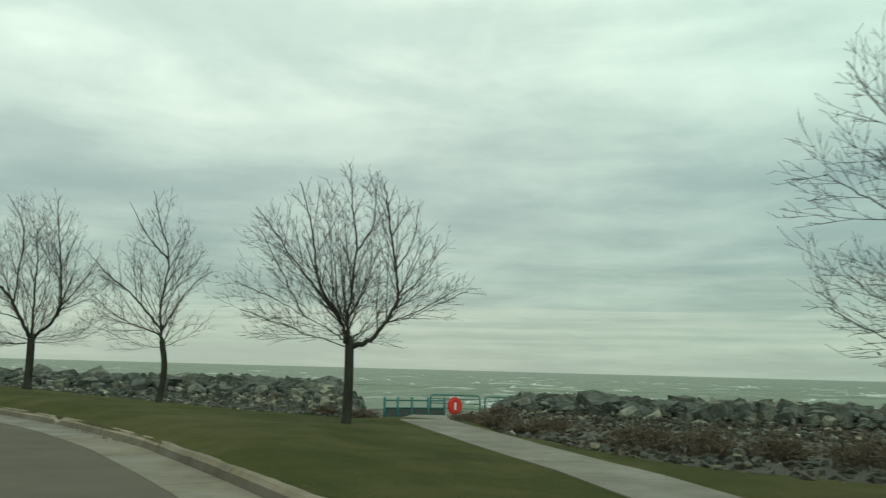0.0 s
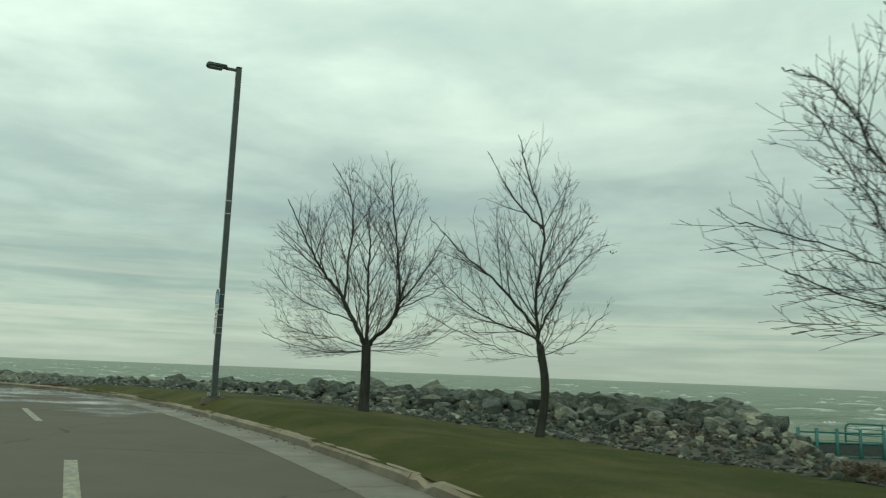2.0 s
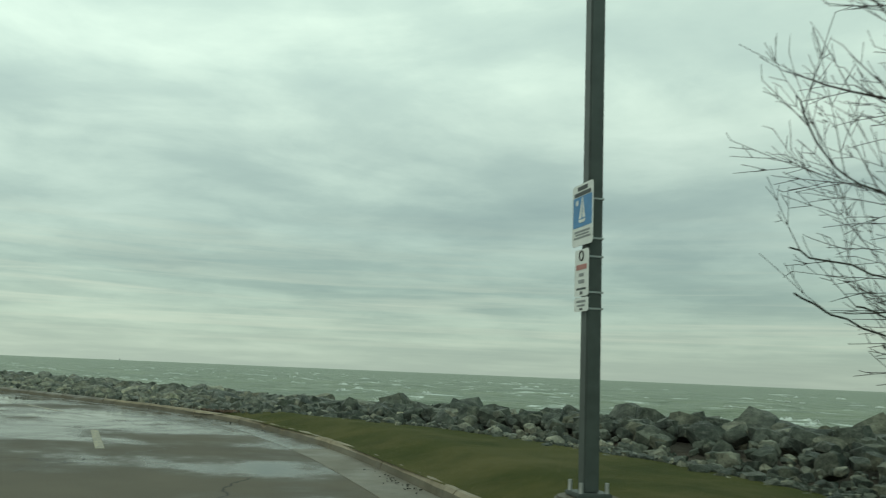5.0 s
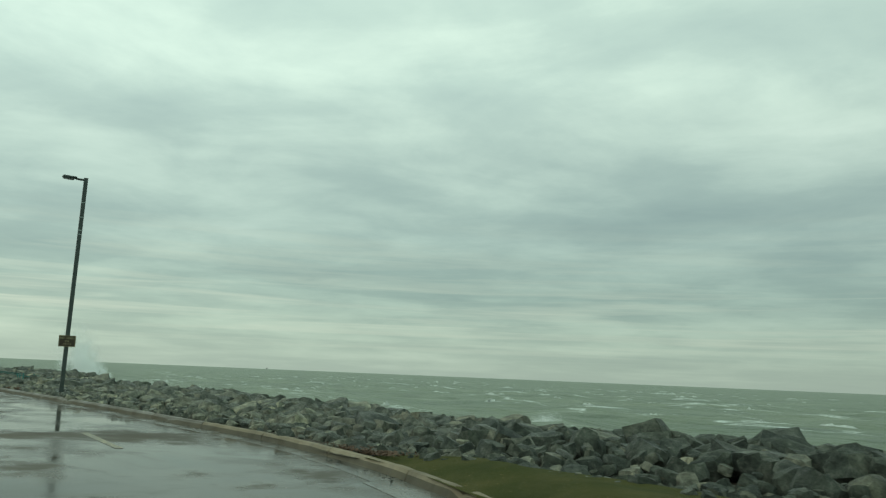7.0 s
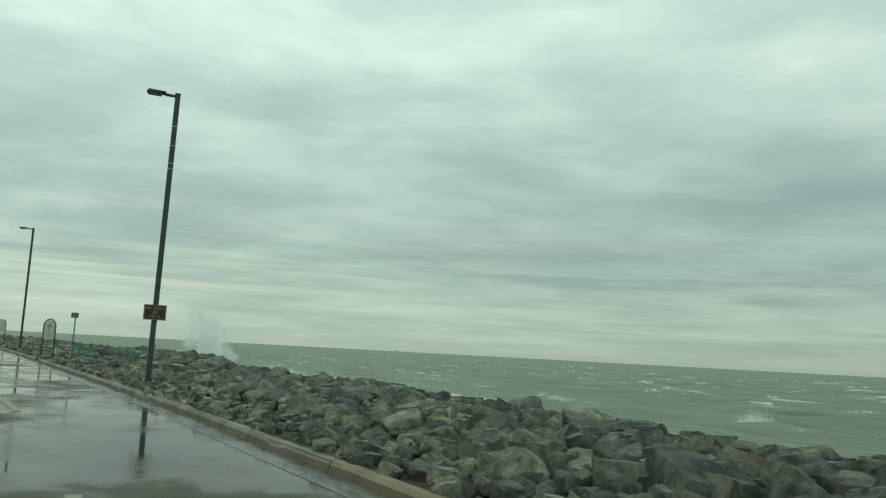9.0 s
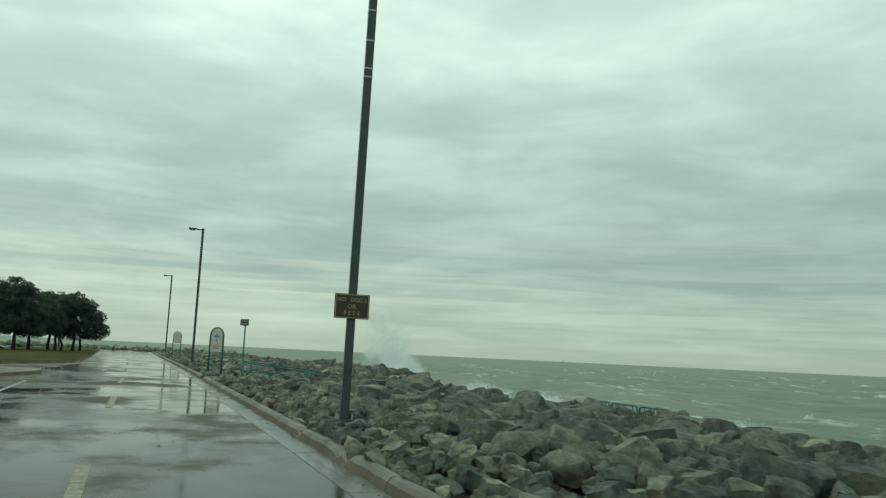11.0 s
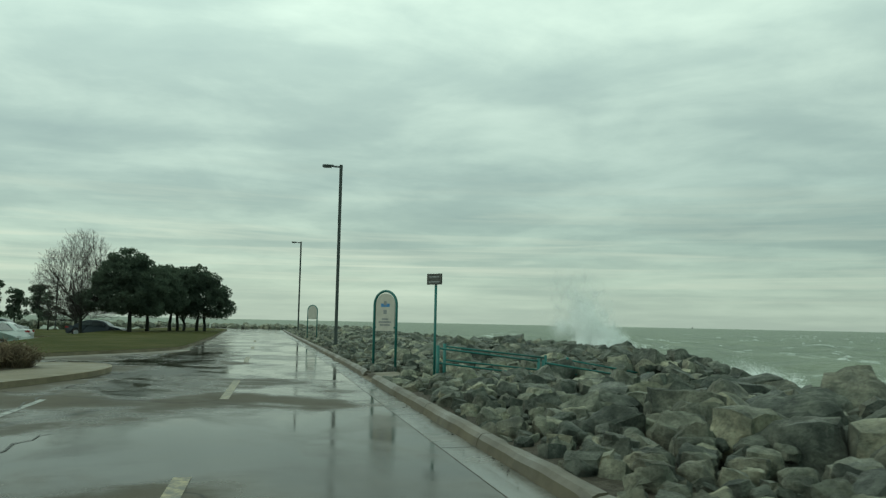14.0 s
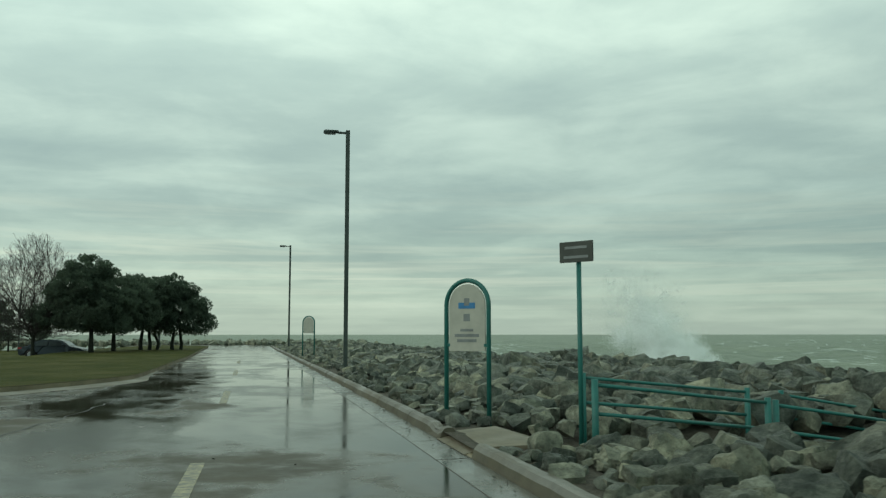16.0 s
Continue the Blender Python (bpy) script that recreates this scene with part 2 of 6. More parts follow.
def make_rock(name, tones, grime=(0.78, 0.81, 0.77)):
    m = Mat(name, 0.72, spec=0.28)
    g = m.n.new("ShaderNodeNewGeometry")
    rnd = g.outputs["Random Per Island"]
    m.pos = g.outputs["Position"]
    ob_rnd = m.n.new("ShaderNodeObjectInfo").outputs["Random"]
    both = m.n.new("ShaderNodeMath")
    both.operation = "ADD"
    m.l.new(rnd, both.inputs[0])
    m.l.new(ob_rnd, both.inputs[1])
    whole = m.n.new("ShaderNodeMath")
    whole.operation = "FRACT"
    m.l.new(both.outputs[0], whole.inputs[0])
    rnd = whole.outputs[0]
    tone = m.mix(1.0, m.ramp(rnd, *zip((0.0, 0.35, 0.65, 0.88, 1.0), tones)), grime, "MULTIPLY")
    c = m.mix(m.ramp(m.noise(2.2, 6, 0.65), (0.40, 0.0), (0.60, 1.0)), m.mix(1.0, tone, (0.60, 0.63, 0.62), "MULTIPLY"), m.mix(1.0, tone, (1.3, 1.28, 1.22), "MULTIPLY"))
    c = m.mix(m.ramp(m.noise(9, 6, 0.7), (0.52, 0.0), (0.8, 0.45)), c, (0.22, 0.21, 0.175))
    c = m.mix(m.ramp(m.noise(0.8, 3), (0.55, 0.0), (0.75, 0.35)), c, (0.10, 0.115, 0.075))
    c = m.mix(1.0, c, m.ramp(m.noise(4.5, 7, 0.68), (0.34, 0.6), (0.5, 1.0), (0.66, 1.5)), "MULTIPLY")
    m.color(c)
    m.rough(m.ramp(m.noise(1.7, 3), (0.35, 0.42), (0.65, 0.85)))
    seam = m.ramp(m.voronoi(2.6, "DISTANCE_TO_EDGE", (1, 1, 1.7)), (0.0, 0.0), (0.05, 1.0))
    pit = m.ramp(m.noise(17, 5, 0.75), (0.36, 0.35), (0.5, 1.0))
    m.color(m.mix(1.0, m.mix(0.55, m.mix(0.12, (1, 1, 1), seam, "MULTIPLY"), pit, "MULTIPLY"), c, "MULTIPLY"))
    m.bump(m.noise(3.0, 8, 0.7), 0.8, 0.10).bump(m.noise(16, 8, 0.75), 0.9, 0.045).bump(seam, 0.12, 0.02)
    return m.m


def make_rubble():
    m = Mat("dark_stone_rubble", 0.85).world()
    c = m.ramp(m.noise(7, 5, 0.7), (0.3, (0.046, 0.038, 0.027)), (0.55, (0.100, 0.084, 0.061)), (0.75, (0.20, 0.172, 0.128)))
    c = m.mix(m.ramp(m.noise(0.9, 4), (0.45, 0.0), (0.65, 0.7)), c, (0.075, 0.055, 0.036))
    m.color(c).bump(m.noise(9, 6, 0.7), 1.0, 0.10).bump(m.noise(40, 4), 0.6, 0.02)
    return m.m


def make_grass():
    m = Mat("worn_lawn", 0.85, spec=0.12).world()
    c = m.ramp(m.noise(0.9, 5, 0.6), (0.3, (0.038, 0.046, 0.007)), (0.52, (0.057, 0.063, 0.010)), (0.75, (0.096, 0.086, 0.021)))
    c = m.mix(m.ramp(m.noise(55, 3), (0.35, 0.0), (0.7, 0.7)), c, (0.044, 0.050, 0.011))
    c = m.mix(m.ramp(m.noise(0.3, 6, 0.7), (0.45, 0.0), (0.68, 0.7)), c, (0.135, 0.115, 0.045))
    c = m.mix(m.ramp(m.noise(22, 2, 0.4), (0.70, 0.0), (0.74, 0.8)), c, (0.20, 0.15, 0.07))
    m.color(c).bump(m.noise(70, 3), 0.9, 0.03).bump(m.noise(6, 4), 0.4, 0.04)
    return m.m


def make_bark():
    m = Mat("grey_brown_bark", 0.85, spec=0.15)
    c = m.ramp(m.noise(14, 5, 0.6, (1, 1, 0.25)), (0.3, (0.020, 0.021, 0.017)), (0.7, (0.050, 0.051, 0.041)))
    m.color(m.mix(m.ramp(m.noise(3, 3), (0.5, 0.0), (0.7, 0.5)), c, (0.044, 0.052, 0.036)))
    m.bump(m.noise(28, 5, 0.6, (1, 1, 0.2)), 0.8, 0.02)
    return m.m


def make_water():
    m = Mat("churned_lake_water", 0.4, spec=0.22).world()
    silt_and_shade = m.ramp(m.noise(0.05, 8, 0.68, (0.5, 1.8, 1)), (0.3, (0.125, 0.162, 0.110)), (0.7, (0.215, 0.250, 0.168)))
    # long darker streaks paint the shaded wave troughs into the water colour
    silt_and_shade = m.mix(m.ramp(m.noise(0.20, 7, 0.7, (0.45, 1.5, 1), 0.4), (0.50, 0.0), (0.66, 0.75)), silt_and_shade, (0.088, 0.118, 0.080))
    sx = m.n.new("ShaderNodeSeparateXYZ")
    m.l.new(m.pos, sx.inputs[0])
    crest = m.n.new("ShaderNodeMapRange")
    for k, v in (("From Min", -1.7), ("From Max", -0.95), ("To Min", -0.07), ("To Max", 0.10)):
        crest.inputs[k].default_value = v
    m.l.new(sx.outputs[2], crest.inputs["Value"])
    add = m.n.new("ShaderNodeMath")
    add.operation = "ADD"
    m.l.new(m.noise(0.24, 8, 0.68, (0.55, 1.3, 1), 0.8), add.inputs[0])
    m.l.new(crest.outputs[0], add.inputs[1])
    foam = m.ramp(add.outputs[0], (0.575, 0.0), (0.635, 1.0))
    lace = m.mix(1.0, foam, m.ramp(m.noise(2.6, 5, 0.7), (0.35, 0.25), (0.6, 1.0)), "MULTIPLY")
    m.color(m.mix(lace, silt_and_shade, (0.72, 0.76, 0.72)))
    m.rough(m.ramp(foam, (0.0, 0.42), (1.0, 0.8)))
    m.bump(m.noise(0.35, 6, 0.62, (0.5, 1.4, 1)), 1.0, 1.2).bump(m.noise(1.7, 5, 0.6, (0.7, 1.2, 1)), 0.6, 0.12)
    return m.m


ASPHALT = make_asphalt()
GUTTER = make_concrete("pale_gutter_concrete", (0.155, 0.128, 0.086), (0.225, 0.188, 0.130), 0.8)
DAMP_GUTTER = make_concrete("damp_gutter_concrete", (0.125, 0.108, 0.080), (0.190, 0.165, 0.125), 0.74)
WET_GUTTER = make_concrete("wet_gutter_concrete", (0.095, 0.09, 0.078), (0.16, 0.15, 0.128), 0.36)
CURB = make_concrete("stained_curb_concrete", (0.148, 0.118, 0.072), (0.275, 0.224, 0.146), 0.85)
CURB_FACE = make_concrete("dark_curb_face", (0.070, 0.059, 0.036), (0.128, 0.108, 0.069), 0.85)
WET_CURB = make_concrete("dark_wet_curb", (0.080, 0.066, 0.046), (0.150, 0.127, 0.092), 0.6)
PATHC = make_concrete("pale_path_concrete", (0.140, 0.122, 0.090), (0.196, 0.172, 0.130), 0.85)
ROCK = make_rock("weathered_limestone", ((0.098, 0.107, 0.098), (0.166, 0.169, 0.149), (0.130, 0.138, 0.124), (0.20, 0.192, 0.16), (0.27, 0.252, 0.202)), (0.84, 0.865, 0.82))
PALE_ROCK = make_rock("pale_broken_limestone", ((0.225, 0.224, 0.192), (0.32, 0.305, 0.25), (0.27, 0.264, 0.22), (0.37, 0.348, 0.278), (0.45, 0.415, 0.32)))
DARK_ROCK = make_rock("algae_darkened_limestone", ((0.082, 0.092, 0.083), (0.135, 0.142, 0.124), (0.105, 0.115, 0.102), (0.165, 0.166, 0.140), (0.24, 0.226, 0.182)), (0.63, 0.67, 0.62))
BROWN_ROCK = make_rock("brown_stained_rubble", ((0.060, 0.050, 0.036), (0.105, 0.084, 0.060), (0.080, 0.066, 0.048), (0.16, 0.130, 0.094), (0.30, 0.262, 0.20)), (0.66, 0.68, 0.64))
RUBBLE, GRASS, BARK, WATER = make_rubble(), make_grass(), make_bark(), make_water()
POLE = paint("dark_green_pole_paint", (0.052, 0.064, 0.058), 0.5)
TEAL = paint("teal_railing_paint", (0.020, 0.135, 0.118), 0.5)
BANDM = paint("galvanised_band", (0.42, 0.43, 0.42), 0.4, 0.7)
BROWN = paint("brown_sign_face", (0.060, 0.036, 0.022), 0.5)
TAN = paint("yellowed_sign_lettering", (0.42, 0.36, 0.20), 0.5)
WHITE = paint("white_sign_face", (0.66, 0.67, 0.64), 0.45, vary=0.08)
BLUE = paint("blue_sign_panel", (0.05, 0.20, 0.42), 0.45)
RED = paint("red_plastic", (0.55, 0.03, 0.025), 0.4)
REDINK = paint("faded_red_ink", (0.40, 0.16, 0.14), 0.5)
DARKINK = paint("dark_sign_ink", (0.035, 0.04, 0.04), 0.5)
GREYINK = paint("grey_sign_ink", (0.22, 0.23, 0.23), 0.5)
CREAM = paint("cream_board_face", (0.46, 0.44, 0.38), 0.5, vary=0.1)

# ---- shapes ----


def mesh_of(name, verts, faces, material, smooth=False):
    me = bpy.data.meshes.new(name)
    me.from_pydata([tuple(v) for v in verts], [], [tuple(f) for f in faces])
    if material:
        me.materials.append(material)
    if smooth:
        me.polygons.foreach_set("use_smooth", [True] * len(me.polygons))
    me.update()
    return me


def part(name, bm, material, parent=None, label="", smooth=False):
    """Links a bmesh, or a ready mesh, as one object under a thing or a part."""
    if isinstance(bm, bmesh.types.BMesh):
        me = bpy.data.meshes.new(name)
        bm.to_mesh(me)
        bm.free()
        me.materials.append(material)
        if smooth:
            me.polygons.foreach_set("use_smooth", [True] * len(me.polygons))
    else:
        me = bm
    ob = new(name, me)
    ob.parent = parent
    return tagged(ob, label)


def thing(name, m, label, category, group="", kind=""):
    ob = new(name)
    ob.matrix_world = m
    return tagged(ob, label, category, group, kind)


def box(bm, x0, x1, y0, y1, z0, z1, bevel=0.0, m=None):
    vs = [bm.verts.new((x, y, z)) for x in (x0, x1) for y in (y0, y1) for z in (z0, z1)]
    fs = [bm.faces.new([vs[i] for i in f]) for f in ((0, 1, 3, 2), (4, 6, 7, 5), (0, 4, 5, 1), (2, 3, 7, 6), (0, 2, 6, 4), (1, 5, 7, 3))]
    if bevel:
        out = bmesh.ops.bevel(bm, geom=list({e for f in fs for e in f.edges}), offset=bevel, segments=2, affect="EDGES")
        vs = list({v for f in out["faces"] for v in f.verts} | {v for v in vs if v.is_valid})
    if m is not None:
        bmesh.ops.transform(bm, matrix=m, verts=[v for v in vs if v.is_valid])
    return bm


def boxed(*a, **k):
    return box(bmesh.new(), *a, **k)


def tube_data(points, radii, sides, verts, faces, cap=True):
    """Adds a tube along points to the lists."""
    pts = [Vector(p) for p in points]
    base = len(verts)
    side = None
    for i, p in enumerate(pts):
        d = (pts[min(i + 1, len(pts) - 1)] - pts[max(i - 1, 0)])
        d = d.normalized() if d.length > 1e-9 else Vector((0, 0, 1))
        if side is None:
            side = d.orthogonal().normalized()
        else:
            side = side - d * side.dot(d)
            side = side.normalized() if side.length > 1e-6 else d.orthogonal().normalized()
        o = d.cross(side)
        for k in range(sides):
            a = 2 * math.pi * k / sides
            verts.append(p + (side * math.cos(a) + o * math.sin(a)) * radii[i])
    for i in range(len(pts) - 1):
        for k in range(sides):
            a, b = base + i * sides + k, base + i * sides + (k + 1) % sides
            faces.append((a, b, b + sides, a + sides))
    if cap:
        faces.append(tuple(base + k for k in reversed(range(sides))))
        faces.append(tuple(base + (len(pts) - 1) * sides + k for k in range(sides)))


def tube(name, points, radius, material, parent=None, label="", sides=8):
    v, f = [], []
    tube_data(points, radius if isinstance(radius, list) else [radius] * len(points), sides, v, f)
    return part(name, mesh_of(name, v, f, material, sides > 5), None, parent, label)


def interp(x, table):
    xs, ys = [t[0] for t in table], [t[1] for t in table]
    return float(np.interp(x, xs, ys))


def smooth01(t):
    t = min(1.0, max(0.0, t))
    return t * t * (3 - 2 * t)


# ---- plan of the shore ----
# the kerb's road edge: x, y
KERB = [(-152, 32.6), (-132, 32.0), (-112, 31.5), (-90, 30.95), (-78, 30.62), (-69, 30.3), (-57, 29.9), (-48, 29.55), (-42.5, 29.2), (-38.4, 28.95),
        (-35.7, 28.62), (-31.6, 27.65), (-26.0, 25.35), (-20.5, 22.1), (-15.6, 18.75), (-12.6, 16.6), (-8.0, 12.85), (-5.3, 10.15), (-4.0, 8.6), (-2.6, 6.85),
        (-1.2, 5.0), (1.5, 1.4), (4.5, -2.6), (9, -8.6), (24, -28)]
# where the lawn, or the kerb, meets the stones
EDGE = [(-152, 32.9), (-112, 31.8), (-78, 30.9), (-57, 30.18), (-42.5, 29.5), (-36, 28.95), (-33.2, 28.35), (-31.2, 28.5), (-28.5, 28.3), (-26.4, 28.0), (-23.3, 27.0), (-20.8, 25.8), (-18.9, 24.9), (-17.4, 24.0), (-15.7, 22.9), (-14.0, 22.3), (-12.5, 21.7), (-11.2, 21.2),
        (-9.7, 20.6), (-8.5, 19.5), (-7.1, 18.5), (-6.2, 17.7), (-5.2, 17.1), (-4.2, 16.2), (-3.2, 15.6), (-2.5, 17.0), (-0.9, 17.0), (-0.2, 14.6), (0.7, 12.9), (1.4, 11.6), (2.7, 9.6), (4.4, 8.5), (8, 7), (15, 4.5), (30, 0), (60, -10)]
# the waterline
SHORE = [(-152, 46), (-90, 43.5), (-75, 43), (-50, 41), (-30, 38.5), (-16, 38), (0, 38.5), (15, 36), (60, 26)]
WATER_Z = -1.7


def kerb_y(x):
    return interp(x, KERB)


def edge_y(x):
    return interp(x, EDGE)


def shore_y(x):
    return interp(x, SHORE)


def path_mid(y):
    """The middle of the footpath: x at y."""
    return interp(y, [(1.5, 3.7), (5.0, 2.55), (7.0, 1.92), (8.6, 1.38), (9.6, 0.98), (11.0, 0.36), (12.5, -0.30), (14.0, -0.97), (16.0, -1.70), (17.5, -2.1), (38, -2.9), (46, -3.4)])


def path_z(y):
    return interp(y, [(3, 0.05), (12, 0.05), (16.5, 0.02), (21, -0.08), (29, -0.50), (37, -0.97), (50, -1.0)])


CREST = [(-34, 0.22), (-31, 0.30), (-28, 0.36), (-19, 0.40), (-14, 0.36), (-10, 0.30), (-3, 0.29), (0, 0.10), (8, 0.06)]
RIM = [(-36, 0.14), (-33, 0.20), (-28, 0.30), (-20, 0.35), (-15.5, 0.31), (-12.5, 0.20), (-9.7, 0.11), (-6, 0.11), (-3, 0.15), (0, 0.03), (10, 0.03)]


def lawn_z(x, y):
    """A low bank behind the curb that falls away to the stones."""
    d, wide = y - kerb_y(x), edge_y(x) - kerb_y(x)
    z = 0.14 + (interp(x, CREST) - 0.14) * smooth01(d / 1.4)
    z += (interp(x, RIM) - z) * smooth01((d - 1.2) / max(0.4, wide - 1.2))
    z += 0.02 * noise.noise((x * 0.5, y * 0.5, 3.0)) * smooth01(d / 0.8)
    return z + (0.40 - z) * smooth01(1.75 - math.hypot(x + 18.53, y - 21.28) / 0.5) * smooth01((d - 0.1) / 0.35)      # level round the lamp's footing


RUBBLE_W = [(-33, 0.4), (-26, 1.7), (-20, 2.3), (-15, 3.4), (-9, 5.5), (-3, 8.5), (0, 14.5), (2, 17), (6, 18), (40, 17)]


def rubble_w(x):
    """How wide the band of small stones is before the large ones begin."""
    return interp(x, RUBBLE_W)


def stone_z(x, y):
    """Height of the ground under the stones."""
    e, s, w = edge_y(x), shore_y(x), rubble_w(x)
    right = smooth01((x + 2.0) / 2.5)
    hi = interp(x, [(-60, 0.12), (-38, 0.12), (-28, 0.30), (-20, 0.40), (-8, 0.36), (-2, 0.12), (2, -0.05), (60, 0.0)])
    hi -= 0.14 * smooth01(1 - abs(x + 74.3) / 3)
    lowest = 0.12 - 0.40 * right
    foot = interp(x, RIM) - 0.05
    z = interp(y - e, [(-1, foot), (0.0, foot), (w * 0.5, foot + 0.5 * (lowest - foot)), (w + 0.1, lowest), (w + 2.0, hi), (s - e - 4.0, hi), (s - e - 2.6, hi - 0.25), (s - e + 0.5, WATER_Z - 0.3), (s - e + 4, -3.0), (s - e + 12, -3.4)])
    z += 0.08 * noise.noise((x * 0.33, y * 0.33, 8.0))
    if x > -9 and y > 15:
        k = smooth01((abs(x - path_mid(y)) - 1.0 - (max(0, y - 19) * 0.2 if x < path_mid(y) else 0)) / 1.6)
        z = z * k + (path_z(y) - 0.12) * (1 - k)
    return z


# ---- ground sheets ----
def grid(name, xs, v0, v1, nv, height, material, smooth=True, warp=1.0):
    verts, faces = [], []
    for x in xs:
        a, b = v0(x), v1(x)
        for j in range(nv + 1):
            y = a + (b - a) * (j / nv) ** warp
            verts.append((x, y, height(x, y)))
    for i in range(len(xs) - 1):
        for j in range(nv):
            a = i * (nv + 1) + j
            faces.append((a, a + nv + 1, a + nv + 2, a + 1))
    return new(name, mesh_of(name, verts, faces, material, smooth))



def road_edge(x):
    return kerb_y(x) - 0.22


def dip(x, y):
    """The car park beyond the grass island lies lower than the road."""
    return -0.62 * smooth01((-82 - x) / 14) * smooth01((18.1 - y) / 2.2)


road = grid("road", [-176.0, -166.0] + [float(v) for v in np.arange(-152, 24.1, 2.0)], lambda x: -160.0, lambda x: road_edge(x), 110, dip, ASPHALT, True)
tagged(road, "wet grey asphalt road with puddles and cracks", "road", kind="structure")

lawn = grid("lawn", [float(v) for v in np.arange(-33.0, 24.0, 0.4)], lambda x: kerb_y(x) + 0.10, lambda x: edge_y(x) + 0.25, 16, lawn_z, GRASS)
tagged(lawn, "short worn green lawn between kerb and boulders", "lawn", kind="structure")

xs_st = [float(v) for v in np.concatenate([np.arange(-152, -40, 0.9), np.arange(-40, 30, 0.45), np.arange(30, 61, 2.0)])]
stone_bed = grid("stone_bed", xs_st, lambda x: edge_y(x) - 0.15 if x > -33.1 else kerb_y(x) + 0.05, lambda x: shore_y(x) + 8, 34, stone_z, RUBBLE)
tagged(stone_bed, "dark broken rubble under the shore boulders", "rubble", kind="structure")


def waves(x, y):
    r = math.hypot(x + 40, y - 20)
    amp = 0.58 * (1 - smooth01((r - 150) / 500)) + 0.05
    a = 0.55 * math.sin(0.21 * y + 0.07 * x + 2.4 * noise.noise((x * 0.02, y * 0.03, 0)))
    b = 0.9 * noise.noise((x * 0.075, y * 0.16, 2.0)) + 0.5 * noise.noise((x * 0.21, y * 0.33, 5.0))
    return WATER_Z + amp * (a + b)


def spread(near0, near1, step, far0, far1, grow=1.28):
    mid = list(np.arange(near0, near1 + 0.01, step))
    lo, hi, s = [near0], [near1], step
    while lo[-1] > far0 or hi[-1] < far1:
        s *= grow
        lo.append(max(far0, lo[-1] - s)) if lo[-1] > far0 else None
        hi.append(min(far1, hi[-1] + s)) if hi[-1] < far1 else None
    return [float(v) for v in sorted(set(lo[1:] + mid + hi[1:]))]


wy = spread(30, 150, 1.3, -4800, 4800)
wx = spread(-260, 70, 2.2, -4800, 4800)
wv = [(x, y, waves(x, y)) for x in wx for y in wy]
wf = [(i * len(wy) + j, (i + 1) * len(wy) + j, (i + 1) * len(wy) + j + 1, i * len(wy) + j + 1) for i in range(len(wx) - 1) for j in range(len(wy) - 1)]
tagged(new("water", mesh_of("water", wv, wf, WATER, True)), "choppy grey-green lake water with whitecaps", "lake", kind="structure")


# ---- kerb and gutter sections ----
def along(poly, step):
    """Points every step along a polyline, with directions."""
    pts = [Vector((*p, 0)) for p in poly]
    out, left = [], 0.0
    for a, b in zip(pts, pts[1:]):
        d = b - a
        while left < d.length:
            out.append(a + d * (left / d.length))
            left += step
        left -= d.length
    return out


def rounded(poly, n=4):
    """A smooth curve through the points."""
    out = []
    p = [Vector((*q, 0)) for q in poly]
    for i in range(len(p) - 1):
        p0, p1, p2, p3 = p[max(i - 1, 0)], p[i], p[i + 1], p[min(i + 2, len(p) - 1)]
        for k in range(n):
            t = k / n
            v = 0.5 * (2 * p1 + (p2 - p0) * t + (2 * p0 - 5 * p1 + 4 * p2 - p3) * t * t + (3 * p1 - p0 - 3 * p2 + p3) * t ** 3)
            out.append((v.x, v.y))
    out.append(tuple(poly[-1]))
    return out


def profile_run(pts, profile, gap=0.012):
    """A solid with the given (offset, height) profile along points; offset runs to the left of the way."""
    n, verts, faces = len(profile), [], []
    for i, p in enumerate(pts):
        d = (pts[min(i + 1, len(pts) - 1)] - pts[max(i - 1, 0)]).normalized()
        o = Vector((-d.y, d.x, 0))
        q = p + (d * gap if i == 0 else -d * gap if i == len(pts) - 1 else Vector())
        verts += [q + o * a + Vector((0, 0, z)) for a, z in profile]
    for i in range(len(pts) - 1):
        for k in range(n):
            a, b = i * n + k, i * n + (k + 1) % n
            faces.append((a, b, b + n, a + n))
    faces += [tuple(reversed(range(n))), tuple((len(pts) - 1) * n + k for k in range(n))]
    return verts, faces


kerb_thing = tagged(new("curb"), "stained concrete curb with pale gutter sections", "curb", kind="structure")
run = along(rounded(KERB), 0.25)
K_PROF = [(-0.0, -0.1), (0.0, 0.015), (0.025, 0.10), (0.06, 0.145), (0.10, 0.155), (0.165, 0.150), (0.19, 0.12), (0.19, -0.1)]

